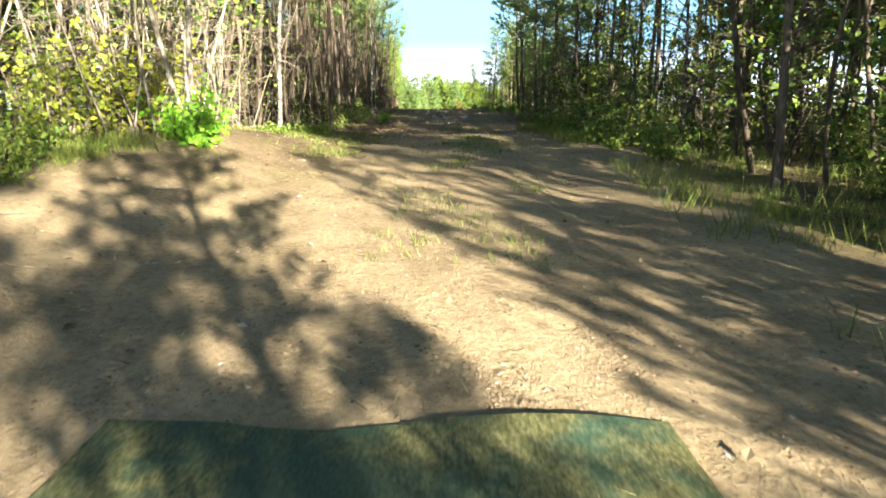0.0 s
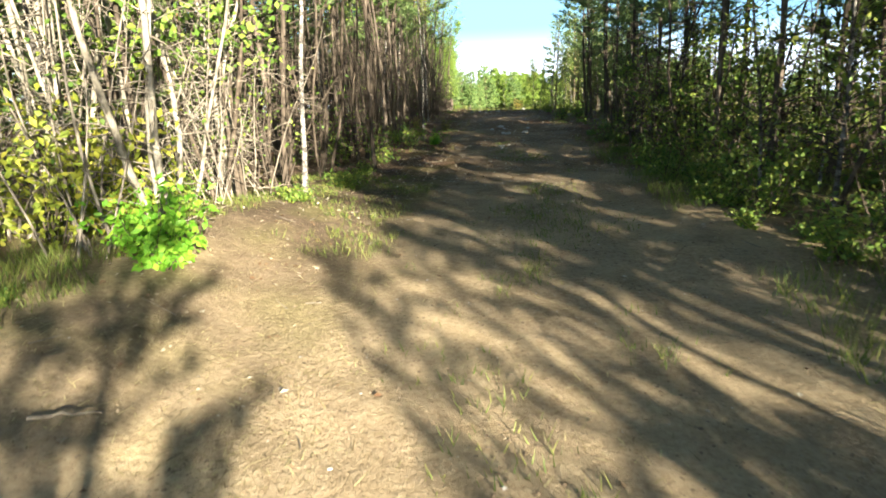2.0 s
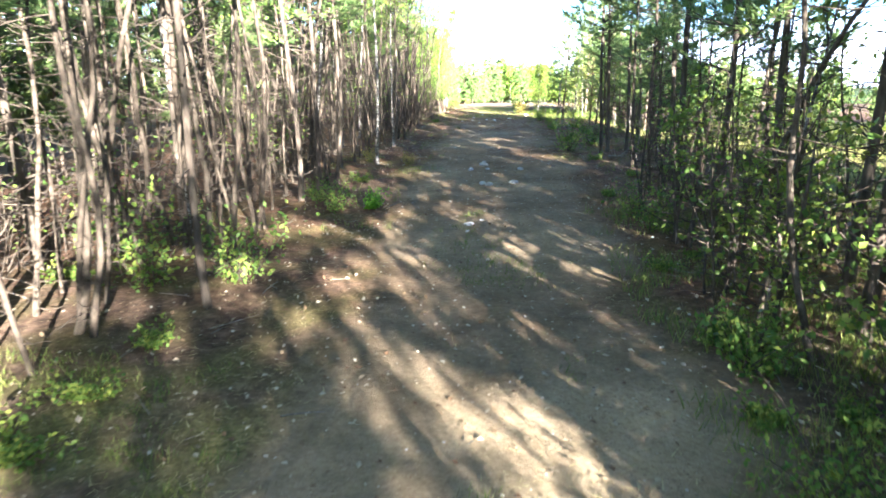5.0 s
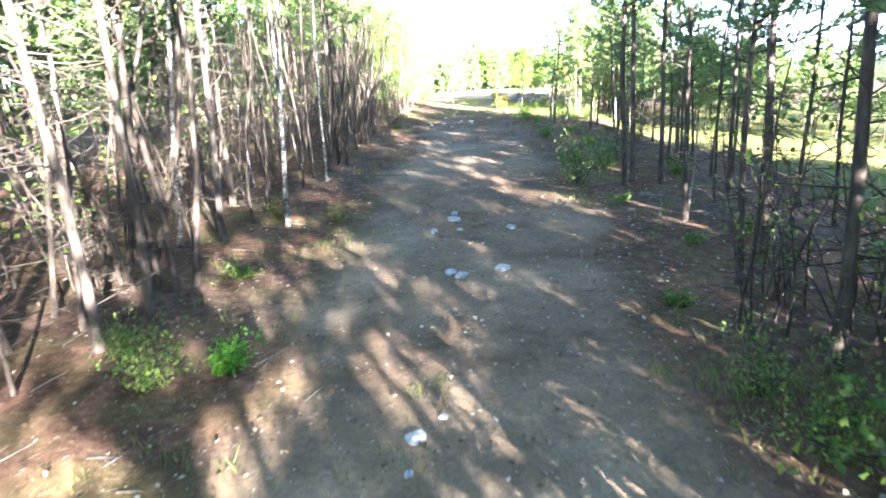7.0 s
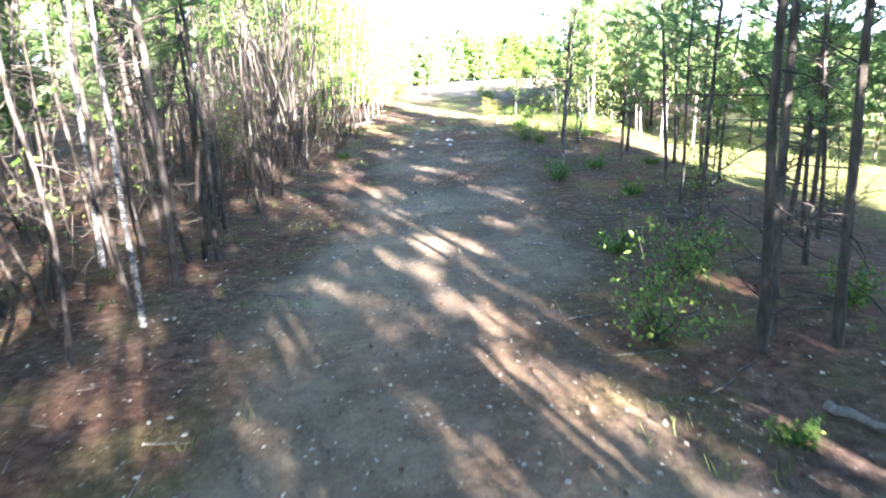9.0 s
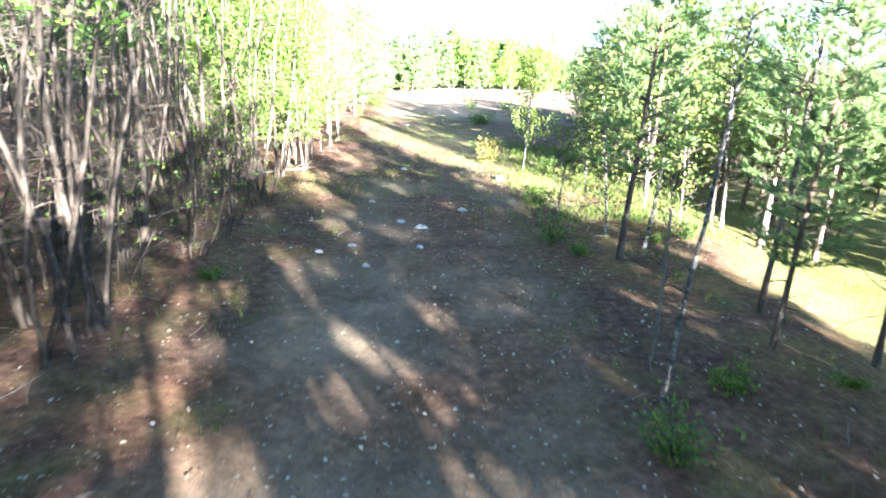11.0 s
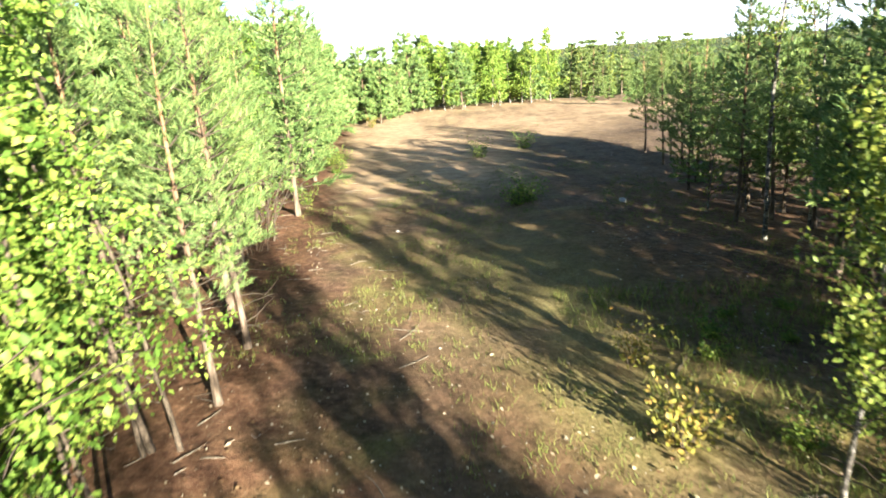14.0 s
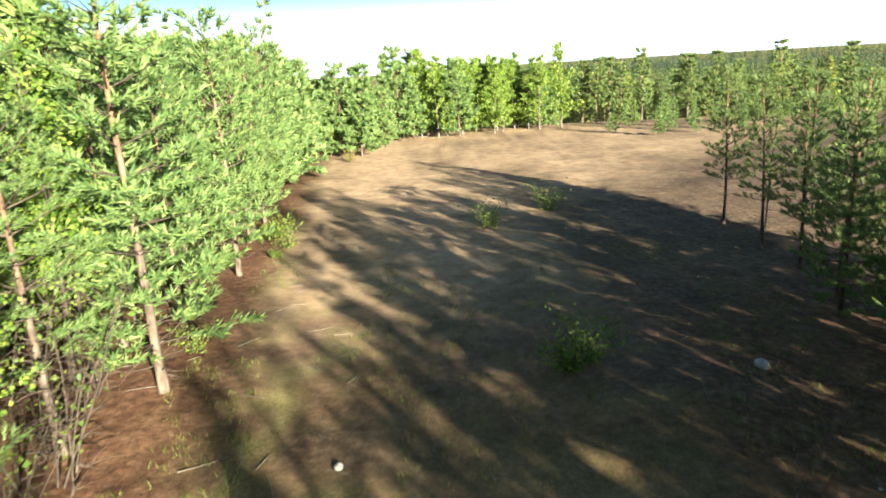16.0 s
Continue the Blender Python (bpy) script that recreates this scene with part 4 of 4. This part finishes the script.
def ring(seed, n, d0, d1, a0, a1, h0, h1, slim=(0.14, 0.24)):
    r = random.Random(seed)
    out = []
    for _ in range(n):
        d, a = d0 + (d1 - d0) * r.random() ** 1.3, radians(r.uniform(a0, a1))
        x, y = math.sin(a) * d, 56 + math.cos(a) * d
        if noise.noise(Vector((x * 0.03, y * 0.03, seed))) < -0.42:   # glades
            continue
        h = r.uniform(h0, h1) * (1 + 0.35 * noise.noise(Vector((x * 0.05, y * 0.05, 4.0 + seed))))
        out.append((x, y, h, h * r.uniform(*slim)))
    return out


far_woods("far_woods", "distant mixed woods beyond the clearing", ring(1, 1900, 70, 260, -42, 42, 3.4, 5.8), LEAF_FAR)
wr = random.Random(31)
side = [(wr.uniform(-60, -23), wr.uniform(-25, 105), wr.uniform(6, 9), wr.uniform(1.2, 2.0)) for _ in range(380)]
side += [(x, y, h, w) for x, y, h, w in ((wr.uniform(24, 60), wr.uniform(-30, 44), wr.uniform(6, 9), wr.uniform(1.2, 2.0)) for _ in range(420)) if lane(x, y) > 10 and not 25 < lane(x, y) < 30]
far_woods("side_woods", "dark deep woods on both sides of the track", side, NEEDLE_DARK, 34)
far_woods("distant_pine_woods", "dark spruce woods on the far ridge", ring(2, 1500, 280, 700, -42, 46, 4.2, 6.2, (0.12, 0.18)) + ring(3, 1500, 250, 480, 6, 44, 4.2, 6.4, (0.14, 0.22)), NEEDLE_SPRUCE, 30)


# ---------------------------------------------------------------- grass, leaves and grit on the ground
def scatter_grass():
    r = random.Random(5)
    b = Build()

    def clump(x, y, n, h):
        z = gz(x, y)
        for _ in range(n):
            a = r.uniform(0, 2 * math.pi)
            q = Vector((x + r.gauss(0, 0.06), y + r.gauss(0, 0.06), z - 0.01))
            d = Vector((math.cos(a) * 0.45, math.sin(a) * 0.45, 1)).normalized()
            b.blade(q, d, d.cross(rand_dir(r)).normalized(), h * r.uniform(0.5, 1.3), 0.009)
    for _ in range(3800):       # verges by the start
        y = r.uniform(2.0, 22.0)
        side = r.random() < 0.55
        x = road_x(y) + (r.uniform(1.6, 5.0) if side else -r.uniform(1.7, 4.8))
        if (side or 5.5 < y < 15 and (y > 9 or x < -3.2)) and noise.noise(Vector((x * 0.7, y * 0.7, 1.5))) > -0.15:
            clump(x, y, 9, 0.22 if side else 0.11)
    for _ in range(600):        # left bank
        clump(r.uniform(-6.5, -3.3), r.uniform(4.5, 8.0), 10, 0.19)
    for _ in range(900):        # woodland edge
        y = r.uniform(20, 46)
        x = road_x(y) + r.choice((-1, 1)) * r.uniform(1.5, 5.0)
        if noise.noise(Vector((x * 0.8, y * 0.8, 9.5))) > 0.12:
            clump(x, y, 8, 0.2)
    for _ in range(5200):       # dry grass on the clearing
        y = r.uniform(46, 72)
        x = r.uniform(-4.5, 6.5)
        if noise.noise(Vector((x * 0.5, y * 0.35, 4.5))) + 0.35 * smooth(1.0, 3.0, x) * (1 - smooth(56, 62, y)) > -0.02:
            clump(x, y, 6, 0.12)
    for _ in range(1500):       # sunny verge by the clearing
        y = r.uniform(46.5, 58)
        x = r.uniform(1.5, 6.0) - 0.12 * (y - 52)
        if noise.noise(Vector((x * 0.9, y * 0.9, 14.5))) > -0.2:
            clump(x, y, 8, 0.24)
    for _ in range(900):        # middle strip of the track
        y = r.uniform(4, 24)
        x = road_x(y) + r.gauss(0, 0.45)
        if noise.noise(Vector((x * 0.6, y * 0.6, 2.5))) > 0.1:
            clump(x, y, 7, 0.09)
    for _ in range(1100):       # far field right of the woods
        clump(r.uniform(7.5, 20), r.uniform(24, 60), 6, 0.4)
    tagged(new("grass", b.mesh("grass", GRASS, False)), "patchy green and straw-yellow grass on the verges", "grass", kind="stuff")


def scatter_leaves():
    r = random.Random(6)
    b = Build()
    for _ in range(30000):
        y = r.uniform(1.5, 62)
        x = r.gauss(0.2, 3.3)
        dens = 0.04 + 0.9 * smooth(6, 20, y) * (1 - smooth(50, 58, y))
        dens += 0.35 * smooth(1.6, 2.6, abs(x - road_x(y))) + 0.5 * smooth(1.0, 2.0, -x) * smooth(6, 8, y) * (1 - smooth(14, 17, y))
        if r.random() > dens or abs(x) > 9:
            continue
        d = Vector((r.uniform(-1, 1), r.uniform(-1, 1), r.uniform(-0.15, 0.35))).normalized()
        s = d.cross(Vector((r.uniform(-0.4, 0.4), r.uniform(-0.4, 0.4), 1))).normalized()
        ln = 0.022 + 0.05 * r.random() ** 1.7
        b.leaf(Vector((x, y, gz(x, y) + 0.012)), d, s, ln, ln * 0.75)
    tagged(new("fallen_leaves", b.mesh("fallen_leaves", LITTER, False)), "pale and brown fallen leaves strewn on the track", "leaves", kind="stuff")


def scatter_straw():
    r = random.Random(16)
    b = Build()
    for k in range(34000):
        y = 1.3 + 24 * r.random() ** 1.4 if k < 26000 else r.uniform(5, 14)
        x = road_x(y) + r.gauss(-0.8, 2.2) if k < 26000 else r.uniform(-5.5, -1.0)
        side = smooth(0.8, 2.6, abs(x - road_x(y)))
        if noise.noise(Vector((x * 0.8, y * 0.8, 3.5))) + 0.5 * noise.noise(Vector((x * 2.6, y * 2.6, 8.5))) < r.uniform(-0.1, 0.55) - 0.4 * side:
            continue
        a = r.uniform(0, 2 * math.pi)
        d = Vector((math.cos(a), math.sin(a), r.uniform(0.0, 0.25))).normalized()
        b.blade(Vector((x, y, gz(x, y) + 0.006)), d, d.cross(Vector((0, 0, 1))).normalized(), r.uniform(0.03, 0.13), r.uniform(0.004, 0.010))
    tagged(new("dry_straw", b.mesh("dry_straw", STRAW, False)), "dry straw and pine needles strewn over the sand", "straw", kind="stuff")


def scatter_sticks():
    r = random.Random(8)
    b = Build()
    for _ in range(700):
        y = r.uniform(3, 70)
        x = road_x(y) + r.choice((-1, 1)) * r.uniform(1.5, 6.5)
        a = r.uniform(0, math.pi)
        q = bent(r, Vector((x, y, gz(x, y) + 0.015)), Vector((math.cos(a), math.sin(a), 0)), r.uniform(0.1, 0.3 if y < 14 else 0.6), 3, 0.15)
        q = [Vector((p.x, p.y, gz(p.x, p.y) + 0.012)) for p in q]
        k = 0.6 if y < 14 else 1.0
        b.tube(q, [0.008 * k, 0.007 * k, 0.006 * k, 0.003 * k], 4, False)
    tagged(new("fallen_twigs", b.mesh("fallen_twigs", TWIG_PALE)), "thin dry fallen twigs on the ground", "twigs", kind="stuff")


def scatter_clods(name, label, category, seed, count, y1, spread, big, material, patchy):
    """Loose lumps, each a low crooked pyramid."""
    r = random.Random(seed)
    b = Build()
    for _ in range(count):
        y = 1.2 + (y1 - 1.2) * r.random() ** 1.3
        x = road_x(y) + r.gauss(-0.4 if y < 9 else 0.0, spread)
        if patchy and noise.noise(Vector((x * 0.9, y * 0.9, 6.5))) + 0.5 * noise.noise(Vector((x * 3, y * 3, 1.5))) < r.uniform(-0.2, 0.5):
            continue
        s = big * (0.3 + 0.7 * r.random() ** 3)
        p, k, a0 = Vector((x, y, gz(x, y) - s * 0.1)), len(b.v), r.uniform(0, 6.3)
        n = 6
        for i in range(n):
            a = a0 + 2 * math.pi * i / n
            b.v.append(p + Vector((math.cos(a), math.sin(a), 0)) * s * r.uniform(0.6, 1.1))
        b.v.append(p + Vector((r.uniform(-0.4, 0.4) * s, r.uniform(-0.4, 0.4) * s, s * r.uniform(0.25, 0.5))))
        for i in range(n):
            b.face(k + i, k + (i + 1) % n, k + n)
    tagged(new(name, b.mesh(name, material, False)), label, category, kind="stuff")


def soil_material():
    m, n, l, b = shader("loose_soil", 0.95)
    geo = n.new("ShaderNodeNewGeometry")
    c = ramp(n, l, geo.outputs["Random Per Island"], [(0.0, (0.12, 0.085, 0.055)), (0.5, (0.25, 0.185, 0.12)), (1.0, (0.36, 0.28, 0.185))])
    l.new(mix(n, l, 0.4, c, ramp(n, l, tex(n, l, 60.0), [(0.3, (0.5, 0.5, 0.5)), (0.7, (1, 1, 1))]), "MULTIPLY"), b.inputs["Base Color"])
    return m


def stone_material():
    m, n, l, b = shader("stone", 0.85)
    f = tex(n, l, 18.0, 6)
    oi = n.new("ShaderNodeObjectInfo")
    c = ramp(n, l, f, [(0.3, (0.30, 0.275, 0.25)), (0.55, (0.52, 0.50, 0.47)), (0.75, (0.70, 0.68, 0.64))])
    c = mix(n, l, 0.5, c, ramp(n, l, oi.outputs["Random"], [(0.0, (0.72, 0.69, 0.66)), (1.0, (1, 1, 1))]), "MULTIPLY")
    l.new(c, b.inputs["Base Color"])
    bump(n, l, b, f, 0.5, 0.02)
    return m


STONE = stone_material()
scatter_grass()
STRAW = leaf("straw", (0.10, 0.07, 0.035), (0.30, 0.24, 0.12), (0.52, 0.46, 0.24), 0.1, 0.7)
scatter_leaves()
scatter_straw()
scatter_sticks()
scatter_clods("gravel", "loose grit and small pebbles on the sandy track", "gravel", 9, 1500, 60, 1.3, 0.018, STONE, False)
scatter_clods("soil_clods", "crumbled clods of sand and soil on the track", "soil", 19, 38000, 15, 1.9, 0.021, soil_material(), True)


def stone(x, y, size, seed):
    r = random.Random(seed)
    bm = bmesh.new()
    bmesh.ops.create_icosphere(bm, subdivisions=2, radius=1.0)
    sx, sy, sz = r.uniform(0.8, 1.2), r.uniform(0.7, 1.1), r.uniform(0.4, 0.6)
    for v in bm.verts:
        v.co *= 1 + 0.35 * noise.noise(v.co * 1.3 + Vector((seed, 0, 0))) + 0.12 * noise.noise(v.co * 3.1)
        v.co = Vector((v.co.x * sx, v.co.y * sy, v.co.z * sz)) * size / 2
    me = bpy.data.meshes.new("stone")
    bm.to_mesh(me)
    bm.free()
    me.materials.append(STONE)
    ob = tagged(new("stone", me), "pale grey fieldstone half sunk in the track", "stone", "stones on the track")
    ob.matrix_basis = pose(x, y, gz(x, y) + size * 0.08, 0, 0, r.uniform(0, 360))


for i, (x, y, s) in enumerate(((-0.02, 20.9, 0.17), (0.19, 21.2, 0.10), (-0.02, 20.45, 0.09), (0.06, 24.75, 0.20), (0.21, 24.62, 0.19), (0.77, 24.88, 0.24),
                               (-0.02, 27.5, 0.24), (0.96, 27.1, 0.19), (-0.34, 26.87, 0.18), (0.1, 26.93, 0.13), (-0.04, 27.9, 0.15), (-0.59, 45.8, 0.19),
                               (-0.16, 45.4, 0.19), (0.64, 46.9, 0.2), (-1.37, 47.3, 0.14), (-1.25, 43.9, 0.14), (-1.73, 43.5, 0.13), (-0.88, 43.0, 0.15),
                               (-0.09, 44.0, 0.13), (1.64, 50.6, 0.3), (-1.06, 51.7, 0.2), (-1.87, 62.8, 0.13), (4.17, 64.8, 0.25))):
    stone(x, y, s, 40 + i)


def fallen_branch(a, b, thick, seed, label):
    r = random.Random(seed)
    p, q = Vector((*a, gz(*a) + 0.05)), Vector((*b, gz(*b) + 0.12))
    pts = [p.lerp(q, i / 7) + rand_dir(r) * 0.03 * min(1.0, (q - p).length) for i in range(8)]
    bd = Build()
    bd.tube(pts, [thick * (1 - 0.09 * i) for i in range(8)], 7)
    for i in (3, 5, 6) if thick > 0.015 else ():
        bd.tube(bent(r, pts[i], (q - p).normalized() + rand_dir(r, 0.4) * 0.8, 0.35, 3, 0.3), [thick * 0.4, thick * 0.3, thick * 0.2, 0.002], 4, False)
    tagged(new("fallen_branch", bd.mesh("fallen_branch", TWIG_PALE)), label, "branch", "fallen branches")


def dead_stem(x, y, h, lean, seed):
    """A thin dead stem, broken off, still standing."""
    r = random.Random(seed)
    bd = Build()
    pts = bent(r, Vector((0, 0, -0.1)), Vector((lean, 0.05, 1)), h + 0.1, 6, 0.06)
    bd.tube(pts, [0.024 * (1 - 0.08 * i) for i in range(7)], 6)
    twigs(bd, r, pts, 4, 0.3, 0.9, 0.25, 0.6, (0, 6))
    ob = tagged(new("dead_stem", bd.mesh("dead_stem", TWIG_PALE)), "thin pale dead stem, broken off, beside the track", "dead stem", "dead stems")
    ob.matrix_basis = pose(x, y, gz(x, y))


dead_stem(2.83, 40.15, 1.75, 0.12, 1)
dead_stem(4.0, 27.5, 1.6, 0.03, 2)
fallen_branch((-5.5, 44.2), (-4.45, 45.75), 0.035, 1, "dry pale branch lying on leaf litter")
fallen_branch((3.55, 29.1), (3.9, 28.45), 0.05, 2, "short rotten log among pine trees")
fallen_branch((-4.9, 49.0), (-3.3, 50.2), 0.03, 3, "bare fallen branch below leafy trees")
fallen_branch((-2.5, 5.6), (-2.2, 5.75), 0.012, 4, "short broken stick on sand")


def launch_mat():
    """Thin green mat on the sand at the start, one corner lifted."""
    m, n, l, b = shader("green_mat", 0.7)
    f = tex(n, l, 70.0, 5, stretch=(1, 0.35, 1))
    c = ramp(n, l, f, [(0.3, (0.022, 0.05, 0.033)), (0.7, (0.065, 0.10, 0.062))])
    worn = ramp(n, l, f, [(0.3, (0.055, 0.055, 0.022)), (0.5, (0.13, 0.13, 0.05)), (0.7, (0.24, 0.21, 0.11))])   # faded, sandy pile
    c = mix(n, l, ramp(n, l, tex(n, l, 2.4, 5), [(0.42, (0, 0, 0)), (0.56, (0.9, 0.9, 0.9))]), c, worn)
    l.new(c, b.inputs["Base Color"])
    bump(n, l, b, f, 0.4, 0.01)
    bm = bmesh.new()
    nx, ny = 36, 18
    grid = []
    for j in range(ny + 1):
        row = []
        for i in range(nx + 1):
            u, v = i / nx, j / ny
            x = -1.28 + 2.1 * u + 0.05 * (1 - v) * (2 * u - 1)
            y = 1.15 + (1.14 - 0.10 * u) * v + 0.015 * math.sin(6 * u)
            lift = 0.02 * smooth(0.5, 0.7, u) * (1 - smooth(0.85, 1.0, u)) * smooth(0.75, 1.0, v)
            row.append(bm.verts.new((x, y, gz(x, y) + 0.012 + lift + 0.006 * noise.noise(Vector((x * 4, y * 4, 0))))))
        grid.append(row)
    for j in range(ny):
        for i in range(nx):
            bm.faces.new((grid[j][i], grid[j][i + 1], grid[j + 1][i + 1], grid[j + 1][i]))
    me = bpy.data.meshes.new("ground_mat")
    bm.to_mesh(me)
    bm.free()
    me.materials.append(m)
    ob = tagged(new("ground_mat", me), "thin dark green mat spread on sand", "mat")
    sol = ob.modifiers.new("thickness", "SOLIDIFY")
    sol.thickness = 0.008


launch_mat()
